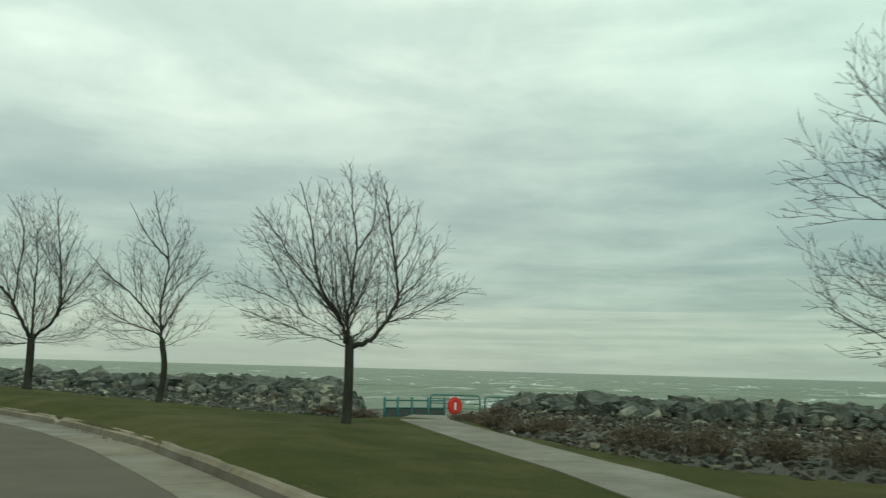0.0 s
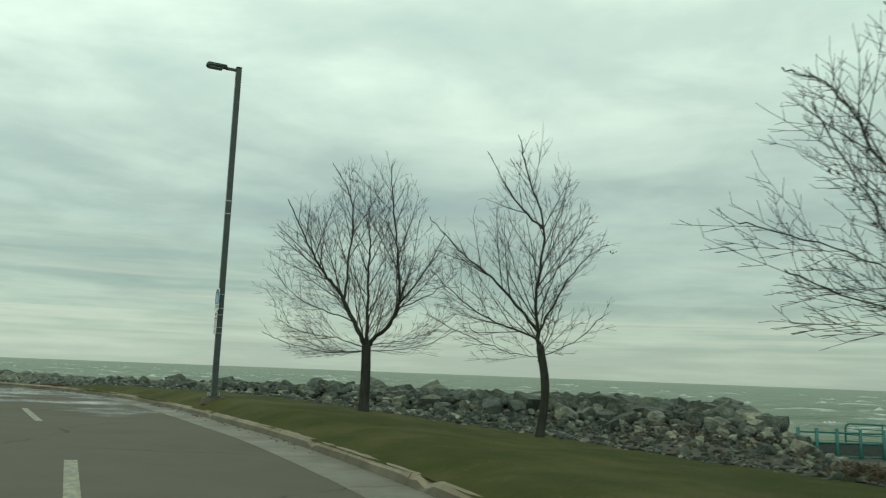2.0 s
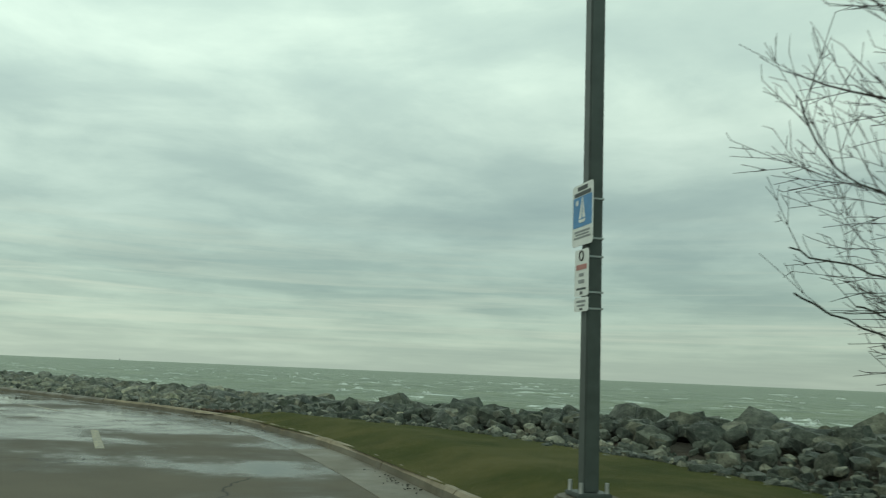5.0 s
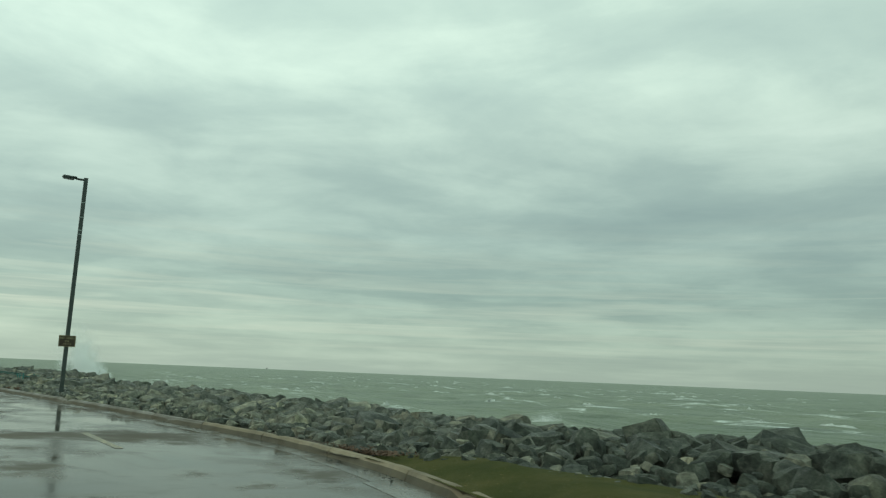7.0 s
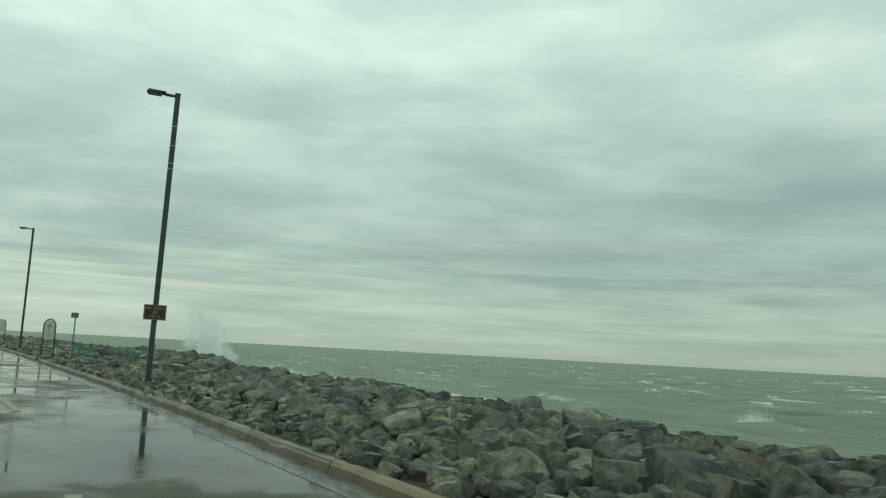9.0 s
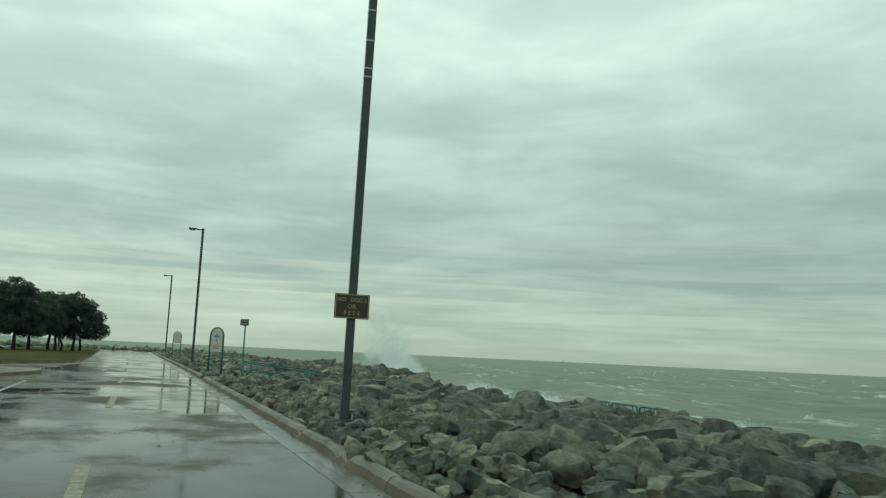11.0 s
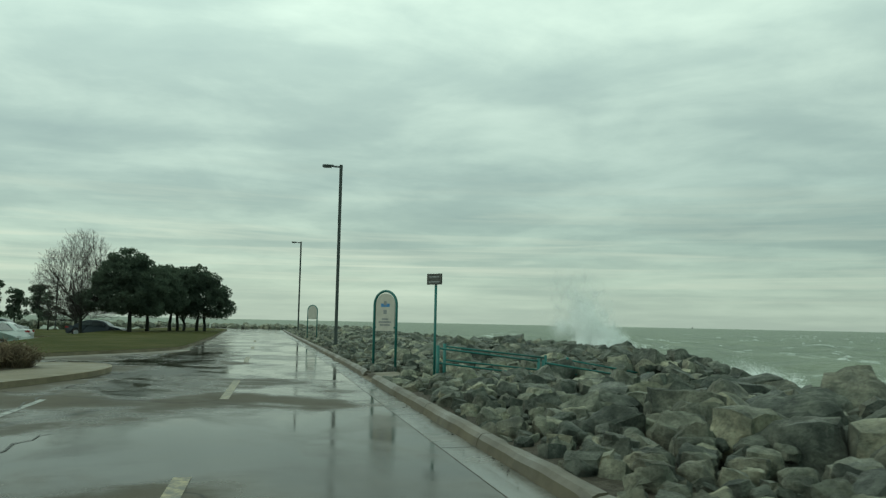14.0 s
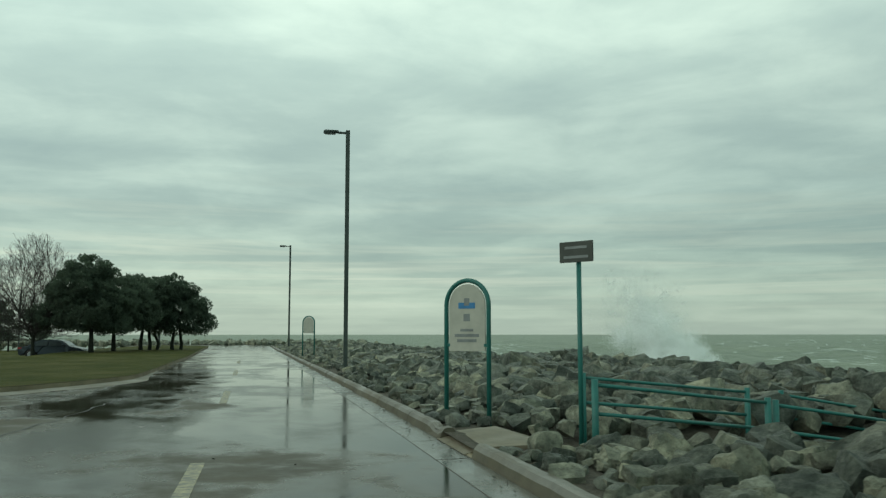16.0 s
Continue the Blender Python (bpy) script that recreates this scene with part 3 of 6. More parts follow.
cut = 0
while cut < len(run) - 2:
    end = min(cut + 12, len(run) - 1)
    for stop in (-74.85, -73.5):
        inside = [i for i in range(cut + 1, end + 1) if run[i - 1].x < stop <= run[i].x]
        end = inside[0] if inside and inside[0] < end else end
    seg = run[cut:end + 1]
    skip = -74.9 < (seg[0].x + seg[-1].x) / 2 < -73.3     # the dropped curb at the ramp
    kp = [(a, min(z, 0.03)) for a, z in K_PROF] if skip else K_PROF
    bend = seg[len(seg) // 2].x
    gw = 0.36 + 0.32 * smooth01((bend + 36) / 10)
    G_PROF = [(-gw, -0.1), (-gw, 0.006), (-gw * 0.5, 0.004), (-0.004, 0.014), (-0.004, -0.1)]
    for nm, pr, mt in (("curb_section", kp, CURB if skip or bend > -40 else WET_CURB), ("gutter_section", G_PROF, GUTTER if bend > -7 else DAMP_GUTTER if bend > -26 else WET_GUTTER)):
        rv, rf = profile_run(seg, [(a, z) for a, z in pr])
        if nm == "curb_section" and not skip:     # frost-chipped upper edge
            for q in rv:
                if q.z > 0.09:
                    chip = noise.noise((q.x * 1.1, q.y * 1.1, 4.0)) + 0.5 * noise.noise((q.x * 4.3, q.y * 4.3, 1.0))
                    q.z += 0.012 * noise.noise((q.x * 2.5, q.y * 2.5, 0.0)) - 0.055 * smooth01((chip - 0.42) / 0.25)
        me = mesh_of(nm, rv, rf, mt)
        # road-facing sides take a concrete about half as bright as the top
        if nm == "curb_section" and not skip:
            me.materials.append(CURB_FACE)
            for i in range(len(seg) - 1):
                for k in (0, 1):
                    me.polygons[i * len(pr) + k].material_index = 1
        part(nm, me, None, kerb_thing)
    cut = end

# ---- boulders ----
def boulder_shape(seed, n, worn=0.0):
    """A broken quarry block about one unit across its half: a warped box with corners knocked off."""
    rnd = random.Random(seed)
    half = Vector((1.12, rnd.uniform(0.72, 1.0), rnd.uniform(0.55, 0.85)))
    corner = {(i, j, k): Vector(((2 * i - 1) * half.x * rnd.uniform(0.62, 1.0), (2 * j - 1) * half.y * rnd.uniform(0.62, 1.0), (2 * k - 1) * half.z * rnd.uniform(0.62, 1.0)))
              for i in (0, 1) for j in (0, 1) for k in (0, 1)}
    cuts = []
    for k in range(rnd.randint(4, 7)):
        d = Vector((rnd.choice((-1, 1)) * rnd.uniform(0.3, 1), rnd.choice((-1, 1)) * rnd.uniform(0.3, 1), rnd.choice((-1, 1)) * rnd.uniform(0.25, 1))).normalized()
        reach = max(c.dot(d) for c in corner.values())
        cuts.append((d, reach * rnd.uniform(0.62, 0.86)))
    bm = bmesh.new()
    ids = {}

    def vert(a, b, c):
        key = (a, b, c)
        if key not in ids:
            x, y, z = a / n, b / n, c / n
            p = Vector()
            for (i, j, k), q in corner.items():
                p += q * ((x if i else 1 - x) * (y if j else 1 - y) * (z if k else 1 - z))
            for d, m in cuts:
                over = p.dot(d) - m
                if over > 0:
                    p -= d * over * 0.94
            ball = p.normalized() * half.z * 1.12
            p = p.lerp(ball, 0.20 + worn)
            for f, amp in ((1.4, 0.20), (3.2, 0.11), (8.0, 0.055 if n > 4 else 0.0)):
                p += p.normalized() * amp * noise.noise(p * f + Vector((seed * 1.7, seed * 0.3, f)))
            ids[key] = bm.verts.new(p)
        return ids[key]

    for a in range(n):
        for b in range(n):
            for c in (0, n):
                q = [(a, b), (a + 1, b), (a + 1, b + 1), (a, b + 1)]
                q = q if c else q[::-1]
                bm.faces.new([vert(i, j, c) for i, j in q])
                bm.faces.new([vert(c, i, j) for i, j in q])
                bm.faces.new([vert(j, c, i) for i, j in q])
    bmesh.ops.triangulate(bm, faces=list(bm.faces))
    bmesh.ops.recalc_face_normals(bm, faces=list(bm.faces))
    bm.verts.index_update()
    v = np.array([q.co for q in bm.verts])
    f = [tuple(q.index for q in face.verts) for face in bm.faces]
    bm.free()
    return v, f


SHAPES = [boulder_shape(11 + k, 4, 0.08) for k in range(16)]
WORN_SHAPES = [boulder_shape(41 + k, 3, 0.22) for k in range(16)]
NEAR_SHAPES = [boulder_shape(11 + k, 7, 0.10) for k in range(16)]
ROUGH_SHAPES = [boulder_shape(71 + k, 2) for k in range(16)]
rr = random.Random(5)


def clear_of_path(x, y, r):
    return not (x > -12 and y > 12) or abs(x - path_mid(y)) > 0.85 + r + (max(0, y - 19) * 0.2 if x < path_mid(y) else 0)


def in_stones(x, y):
    return edge_y(x) - 0.02 < y < shore_y(x) + 1.0


stones = []     # x, y, z, radius, layer
for layer, (step, r0, r1) in enumerate(((0.66, 0.23, 0.46), (0.46, 0.13, 0.27), (0.29, 0.06, 0.17))):
    for gx in np.arange(-151, 30, step) if layer < 2 else np.concatenate([np.arange(-80, -30, 0.27), np.arange(-30, 13, 0.20)]):
        step = step if layer < 2 else 0.27 if gx < -30 else 0.20
        for gy in np.arange(edge_y(gx), shore_y(gx) + 1, step):
            x, y = gx + rr.uniform(-0.45, 0.45) * step, gy + rr.uniform(-0.45, 0.45) * step
            d, w = y - edge_y(x), rubble_w(x)
            if layer == 0 and d < w + 0.7 or layer == 1 and (d < w - 0.6 and rr.random() < (0.5 if x < -12 else 0.97 if x < -3 else 1.0)) or layer == 2 and (d > w + 0.8 or x < -80 or rr.random() < (0.5 if x > -2 else 0.3 if x > -30 else 0.05)):
                continue
            if layer == 1 and d > w + 1 and rr.random() < 0.3:
                continue
            r = r0 + (r1 - r0) * rr.random() ** (1.7 if layer < 2 else 2.2)
            r *= 0.62 if layer == 2 and x > -30 else 1.0
            r *= 0.72 if d < w + 1.8 and layer < 2 else 1.0
            r *= 0.7 if x > -2.5 and layer == 1 else 1.0
            r *= 1.18 if layer == 0 and x > -13 else 1.0
            if layer == 0 and rr.random() < 0.06:
                r *= 1.45
            if not in_stones(x, y) or not clear_of_path(x, y, r) or (-75.3 < x < -73.2 and d < 0.8 + r):
                continue
            if math.hypot(x + 55.08, y - 30.82) < r * 0.8 + 0.1 or min(math.hypot(x + 74.15 + 0.12 * q, y - 32.2 - q) for q in (0, 1, 2, 3, 4, 5)) < 0.6 + 0.75 * r:
                continue
            z = stone_z(x, y) + r * (0.05 if layer == 0 else 0.30 if layer == 1 else 0.2)
            z -= 0.2 if -73.5 < x < -60 and y > 37 else 0.0
            z -= 0.22 if -73.9 < x < -70 and 33.4 < y < 38.5 else 0.0
            z += 0.26 * smooth01((-74.5 - x) / 2.0) * smooth01((x + 97) / 5) * smooth01((y - 36.5) / 3)
            stones.append((x, y, z, r, layer))


for k in range(520):     # loose pale stones along the lawn's edge
    x = rr.uniform(-27, -3.4)
    y = edge_y(x) + 0.27 + abs(rr.gauss(0, 0.14)) - 0.06
    if clear_of_path(x, y, 0.1):
        stones.append((x, y, max(lawn_z(x, edge_y(x) + 0.25), stone_z(x, y)) + 0.005, 0.025 + 0.07 * rr.random() ** 2.5, 2))


for v in stone_bed.data.vertices:
    d = v.co.y - edge_y(v.co.x)
    v.co.z -= 0.26 * smooth01((d - 0.6 * rubble_w(v.co.x)) / 1.2) * (1.0 if clear_of_path(v.co.x, v.co.y, 0.3) else 0.0)


def stone_matrix(x, y, z, r):
    e = Euler((rr.uniform(-0.5, 0.5), rr.uniform(-0.5, 0.5), rr.uniform(0, 6.28)))
    return Matrix.LocRotScale((x, y, z), e, (r, r * rr.uniform(0.85, 1.1), r * rr.uniform(0.85, 1.1)))


def hash_01(x, y):
    return (math.sin(x * 12.9898 + y * 78.233) * 43758.5453) % 1.0


# the stones along the straight road that lie nearest to the curb are parts of their own
close = sorted((s for s in stones if -73 < s[0] < -38 and s[4] < 2), key=lambda s: s[1] - edge_y(s[0]) - 2.2 * s[3])
near = close[:300]
chosen = set(near)
rest = [s for s in stones if s not in chosen]


def pale(s):
    """Fresher, paler stone near the straight road; weathered dark stone round the bend."""
    close = s[1] - edge_y(s[0]) < rubble_w(s[0]) + (4 if s[0] < -38 else 1.8)
    share = (0.40 if close else 0.10) if s[0] < -38 else (0.24 if s[0] < -2 else 0.08) if len(s) > 2 and s[2] < 0.15 else (0.22 if close else 0.06)
    return hash_01(s[0], s[1]) < share


riprap_v, riprap_f, riprap_m, base = [], [], [], 0
for x, y, z, r, layer in rest:
    shape = (ROUGH_SHAPES if layer == 2 or not -85 < x < 12 or y - edge_y(x) > 11 or layer == 1 and y - edge_y(x) > rubble_w(x) + 3 else WORN_SHAPES if x > -36 else SHAPES)[rr.randrange(16)]
    m = np.array(stone_matrix(x, y, z, r))
    v = shape[0] @ m[:3, :3].T + m[:3, 3]
    riprap_v.append(v)
    riprap_f.append(np.array(shape[1]) + base)
    riprap_m.append(np.full(len(shape[1]), 1 if pale((x, y, r)) else 2 if x > -9 and y - edge_y(x) < rubble_w(x) + 0.5 and hash_01(y, x) < 0.3 + 0.5 * smooth01((x + 4) / 3) else 3 if x > -34 else 0))
    base += len(v)
rv, rf = np.concatenate(riprap_v), np.concatenate(riprap_f)
me = bpy.data.meshes.new("riprap")
me.vertices.add(len(rv))
me.vertices.foreach_set("co", rv.ravel())
me.loops.add(len(rf) * 3)
me.loops.foreach_set("vertex_index", rf.ravel().astype(np.int32))
me.polygons.add(len(rf))
me.polygons.foreach_set("loop_start", np.arange(0, len(rf) * 3, 3, dtype=np.int32))
me.materials.append(ROCK)
me.materials.append(PALE_ROCK)
me.materials.append(BROWN_ROCK)
me.materials.append(DARK_ROCK)
me.polygons.foreach_set("material_index", np.concatenate(riprap_m).astype(np.int32))
me.polygons.foreach_set("use_smooth", np.ones(len(rf), dtype=bool))
me.update(calc_edges=True)
me.validate()
me.set_sharp_from_angle(angle=radians(32))
riprap = tagged(new("riprap", me), "grey angular limestone boulders heaped along the shore", "boulders", kind="stuff")
near_meshes = [mesh_of("boulder", v, f, ROCK, True) for v, f in NEAR_SHAPES]
pale_meshes = [mesh_of("boulder", v, f, PALE_ROCK, True) for v, f in NEAR_SHAPES]
for me in near_meshes + pale_meshes:
    me.set_sharp_from_angle(angle=radians(32))
for x, y, z, r, layer in near:
    ob = part("boulder", (pale_meshes if pale((x, y)) else near_meshes)[rr.randrange(16)], None, riprap)
    ob.matrix_world = stone_matrix(x, y, z, r)


# ---- lamp posts ----
def lamp_post(x, y, z, height, yaw, label, foot=True, lean=0.0):
    t = thing("street_lamp", pose(x, y, z, -lean) @ pose(0, 0, 0, 0, 0, yaw), label, "street lamp", "lamp posts along the road")
    if foot:
        bm = bmesh.new()
        bmesh.ops.create_cone(bm, cap_ends=True, segments=24, radius1=0.30, radius2=0.28, depth=0.16)
        bmesh.ops.translate(bm, verts=bm.verts, vec=(0, 0, -0.035))
        bmesh.ops.bevel(bm, geom=[e for e in bm.edges if all(v.co.z > 0 for v in e.verts)], offset=0.02, segments=2, affect="EDGES")
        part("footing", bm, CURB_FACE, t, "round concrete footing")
    part("base_plate", boxed(-0.15, 0.15, -0.15, 0.15, 0.05, 0.085, 0.008), POLE, t)
    for sx in (-1, 1):
        for sy in (-1, 1):
            bm = bmesh.new()
            bmesh.ops.create_cone(bm, cap_ends=True, segments=6, radius1=0.018, radius2=0.018, depth=0.10)
            bmesh.ops.translate(bm, verts=bm.verts, vec=(sx * 0.115, sy * 0.115, 0.12))
            part("bolt", bm, BANDM, t)
    part("pole", boxed(-0.068, 0.068, -0.068, 0.068, 0.08, height, 0.012), POLE, t, "square dark green steel pole")
    part("cap", boxed(-0.074, 0.074, -0.074, 0.074, height, height + 0.03, 0.01), POLE, t)
    part("arm", boxed(0.06, 0.34, -0.035, 0.035, height - 0.09, height - 0.02, 0.012), POLE, t)
    bm = boxed(0.30, 0.82, -0.15, 0.15, height - 0.10, height + 0.02, 0.03)
    for v in bm.verts:
        k = (v.co.x - 0.30) / 0.52
        v.co.y *= 0.72 + 0.9 * k * (1 - k) + 0.12 * (1 - k)
        v.co.z += 0.05 * (1 - k) * (1 if v.co.z < height - 0.05 else -0.2)
    head = part("lamp_head", bm, POLE, t, "flat cobra-style lamp head")
    lens = boxed(0.42, 0.76, -0.10, 0.10, height - 0.108, height - 0.097)
    part("lens", lens, GREYINK, head)
    return t


def bands(t, heights, r=0.075):
    for h in heights:
        bm = boxed(-r, r, -r, r, h - 0.012, h + 0.012)
        part("clamp_band", bm, BANDM, t)


lamp_a = lamp_post(-18.53, 21.28, 0.385, 8.445, 233, "tall dark green lamp post with parking signs")
bands(lamp_a, (4.61, 4.94))
lamp_b = lamp_post(-55.12, 30.785, 0.12, 8.03, 262, "tall dark green lamp post carrying a brown sign", False, 0.55)
bands(lamp_b, (5.9, 6.05, 6.55, 7.1), 0.073)
lamp_post(-92.75, 31.9, 0.12, 8.0, 265, "tall dark green lamp post among the boulders", False)
lamp_post(-130.66, 32.85, 0.12, 8.0, 265, "tall dark green lamp post near the road's end", False)
lamp_post(-144.4, 22.4, 0.1, 6.3, 236, "lamp post behind the dark pines")
lamp_post(-170.0, 5.4, -0.55, 6.9, 236, "far lamp post in the car park")


# ---- signs ----
def letters(body, size, parent, m, material, label=""):
    c = bpy.data.curves.new("lettering", "FONT")
    c.body, c.size, c.extrude, c.align_x, c.align_y = body, size, 0.0015, "CENTER", "CENTER"
    tmp = new("lettering", c)
    me = bpy.data.meshes.new_from_object(tmp.evaluated_get(bpy.context.evaluated_depsgraph_get()))
    bpy.data.objects.remove(tmp)
    me.materials.clear()
    me.materials.append(material)
    ob = part("lettering", me, None, parent, label)
    ob.matrix_basis = m
    return ob


def plate(w, h, r=0.035, d=0.004):
    """A rounded sheet in the xz plane, facing -y."""
    bm = bmesh.new()
    ring = []
    for cx, cz, a0 in ((w / 2 - r, h / 2 - r, 0), (-w / 2 + r, h / 2 - r, 90), (-w / 2 + r, -h / 2 + r, 180), (w / 2 - r, -h / 2 + r, 270)):
        for k in range(5):
            a = radians(a0 + 22.5 * k)
            ring.append(bm.verts.new((cx + r * math.cos(a), 0, cz + r * math.sin(a))))
    f = bm.faces.new(ring)
    out = bmesh.ops.extrude_face_region(bm, geom=[f])
    bmesh.ops.translate(bm, verts=[v for v in out["geom"] if isinstance(v, bmesh.types.BMVert)], vec=(0, d, 0))
    bmesh.ops.recalc_face_normals(bm, faces=bm.faces)
    return bm


def bar(w, h, x, z, y=-0.003):
    return boxed(x - w / 2, x + w / 2, y, 0.0, z - h / 2, z + h / 2)


# brown sign
pets = thing("park_sign", pose(-55.02, 30.78, 2.05, 0, 0, 91), "brown park sign with yellow letters on the lamp post", "sign")
face = part("sign_panel", plate(0.60, 0.41, 0.004, 0.012), BROWN, pets)
for w, h, x, z in ((0.575, 0.011, 0, 0.19), (0.575, 0.011, 0, -0.19), (0.011, 0.37, 0.282, 0), (0.011, 0.37, -0.282, 0)):
    part("border", bar(w, h, x, z), TAN, pets)
for words, z in (("NO DOGS", 0.105), ("OR", -0.005), ("PETS", -0.115)):
    for k, ch in enumerate(words):
        if ch != " ":
            letters(ch, 0.098, pets, pose((k - (len(words) - 1) / 2) * 0.075, -0.004, z, 90), TAN)
for z in (0.13, -0.13):
    part("bracket", boxed(-0.09, 0.09, 0.012, 0.036, z - 0.02, z + 0.02, 0.004), BANDM, pets)

# blue and white parking signs on the first post
SIGN_YAW = -35
blue = thing("parking_sign", pose(-18.585, 21.20, 2.82, 0, 0, SIGN_YAW) @ Matrix.Scale(0.9, 4), "white sign with blue sailboat panel strapped to the lamp post", "sign")
part("sign_panel", plate(0.46, 0.61, 0.04), WHITE, blue)
part("blue_panel", bar(0.41, 0.30, 0, 0.03), BLUE, blue, "blue panel")
bm = bmesh.new()
for pts in (((0.0, 0.16), (-0.012, -0.06), (-0.07, -0.06)), ((0.012, 0.15), (0.07, -0.055), (0.012, -0.055)), ((-0.08, -0.07), (0.08, -0.07), (0.05, -0.10), (-0.05, -0.10))):
    lo = [bm.verts.new((x, -0.007, z + 0.02)) for x, z in pts]
    hi = [bm.verts.new((x, -0.003, z + 0.02)) for x, z in pts]
    bm.faces.new(lo)
    for k in range(len(lo)):
        bm.faces.new((lo[k], hi[k], hi[(k + 1) % len(lo)], lo[(k + 1) % len(lo)]))
part("sailboat_mark", bm, WHITE, blue)
part("roundel", boxed(-0.14, -0.09, -0.006, -0.003, 0.10, 0.15, 0.002), WHITE, blue)
for w, h, x, z, mt in ((0.22, 0.04, 0, 0.262, DARKINK), (0.36, 0.04, 0, 0.207, DARKINK), (0.34, 0.02, 0, -0.165, GREYINK), (0.30, 0.016, 0, -0.195, GREYINK), (0.36, 0.018, 0, -0.225, GREYINK)):
    part("text_bar", bar(w, h, x, z), mt, blue)
red = thing("parking_sign", pose(-18.585, 21.20, 2.305, 0, 0, SIGN_YAW) @ Matrix.Scale(0.9, 4), "small white no-parking sign with faded red print", "sign")
part("sign_panel", plate(0.305, 0.455, 0.03), WHITE, red)
bm = bmesh.new()
ring = [(0.045 * math.cos(a), 0.045 * math.sin(a)) for a in np.linspace(0, 2 * math.pi, 20)]
rv0, rf0 = [], []
tube_data([(x, -0.004, z + 0.165) for x, z in ring], [0.007] * 20, 5, rv0, rf0, False)
bm.free()
part("ring_mark", mesh_of("ring_mark", rv0, rf0, DARKINK), None, red)
for w, h, x, z, mt in ((0.23, 0.05, 0, 0.055, REDINK), (0.10, 0.03, 0, -0.02, GREYINK), (0.13, 0.035, 0, -0.085, GREYINK), (0.20, 0.018, 0, -0.155, DARKINK), (0.05, 0.03, 0, -0.195, DARKINK)):
    part("text_bar", bar(w, h, x, z), mt, red)
low = thing("parking_sign", pose(-18.585, 21.20, 2.03, 0, 0, SIGN_YAW) @ Matrix.Scale(0.9, 4), "narrow white supplement plate under the no-parking sign", "sign")
part("sign_panel", plate(0.305, 0.135, 0.025), WHITE, low)
for w, h, x, z, mt in ((0.2, 0.02, 0, 0.03, GREYINK), (0.16, 0.018, 0, -0.01, GREYINK), (0.06, 0.02, 0, -0.045, DARKINK)):
    part("text_bar", bar(w, h, x, z), mt, low)
for h in (2.57, 2.22, 2.06, 1.75, 1.61):
    bm = boxed(-0.075, 0.075, -0.075, 0.075, h - 0.008, h + 0.008)
    part("strap", bm, BANDM, lamp_a)


def arch_board(x, y, z, yaw, w, top, label, panel_h, marks=True):
    """An arched teal tube frame that holds a rounded board."""
    t = thing("information_board", pose(x, y, z, 0, 0, yaw), label, "information board", "arched boards beside the road")
    r = w / 2
    pts = [(-r, 0, -0.2), (-r, 0, top - r)] + [(-r * math.cos(a), 0, top - r + r * math.sin(a)) for a in np.linspace(0.15, math.pi - 0.15, 15)] + [(r, 0, top - r), (r, 0, -0.2)]
    tube("frame", pts, 0.032, TEAL, t, "teal tube frame", 10)
    q = r - 0.05
    bm = bmesh.new()
    outline = [(-q, top - panel_h), (q, top - panel_h)] + [(q * math.cos(a), top - r + q * math.sin(a)) for a in np.linspace(0, math.pi, 17)]
    f = bm.faces.new([bm.verts.new((a, -0.012, b)) for a, b in outline])
    out = bmesh.ops.extrude_face_region(bm, geom=[f])
    bmesh.ops.translate(bm, verts=[v for v in out["geom"] if isinstance(v, bmesh.types.BMVert)], vec=(0, 0.024, 0))
    bmesh.ops.recalc_face_normals(bm, faces=bm.faces)
    part("panel", bm, CREAM, t, "faded cream panel")
    if marks:
        for bw, bh, bz, mt in ((0.26, 0.08, top - 0.34, BLUE), (0.08, 0.10, top - 0.29, GREYINK), (0.10, 0.10, top - 0.50, GREYINK), (0.20, 0.035, top - 0.67, GREYINK), (0.38, 0.04, top - 0.74, GREYINK), (0.30, 0.04, top - 0.81, GREYINK)):
            part("text_bar", bar(bw, bh, 0, bz, -0.016), mt, t)
    for sx in (-1, 1):
        part("clip", boxed(sx * (r - 0.03) - 0.035, sx * (r - 0.03) + 0.035, -0.018, 0.018, top - panel_h + 0.06, top - panel_h + 0.10), TEAL, t)
    return t


arch_board(-75.82, 31.16, 0.06, 43, 0.66, 1.93, "arched cream information board in a teal tube frame", 0.95)
arch_board(-107.4, 32.1, 0.1, 62, 0.62, 2.06, "far arched cream information board in a teal frame", 0.85, False)

# small notice on a post
notice = thing("notice_post", pose(-73.86, 31.93, 0.2, 0, 0, 33), "small grey notice board on a teal post", "sign")
tube("post", [(0, 0, -0.4), (0, 0, 1.9)], 0.029, TEAL, notice, "teal post", 10)
part("notice_panel", boxed(-0.225, 0.225, -0.06, -0.036, 1.89, 2.13, 0.004), paint("grey_notice", (0.055, 0.058, 0.05), 0.5), notice)
for bw, bh, bz in ((0.30, 0.03, 2.06), (0.33, 0.03, 1.95)):
    part("text_bar", boxed(-bw / 2, bw / 2, -0.064, -0.06, bz - bh / 2, bz + bh / 2), GREYINK, notice)


# ---- teal railings ----
def railing(name, posts, height, rails, label, category="railing", r=0.021, thick=1.9):
    t = thing(name, Matrix(), label, category, "teal railings on the shore")
    for p in posts:
        tube("post", [(p[0], p[1], p[2] - 0.3), (p[0], p[1], p[2] + height)], r * thick, TEAL, t, "", 8)
    for a, b in zip(posts, posts[1:]):
        for h in rails:
            tube("rail", [(a[0], a[1], a[2] + h), (b[0], b[1], b[2] + h)], r, TEAL, t, "", 8)
    return t


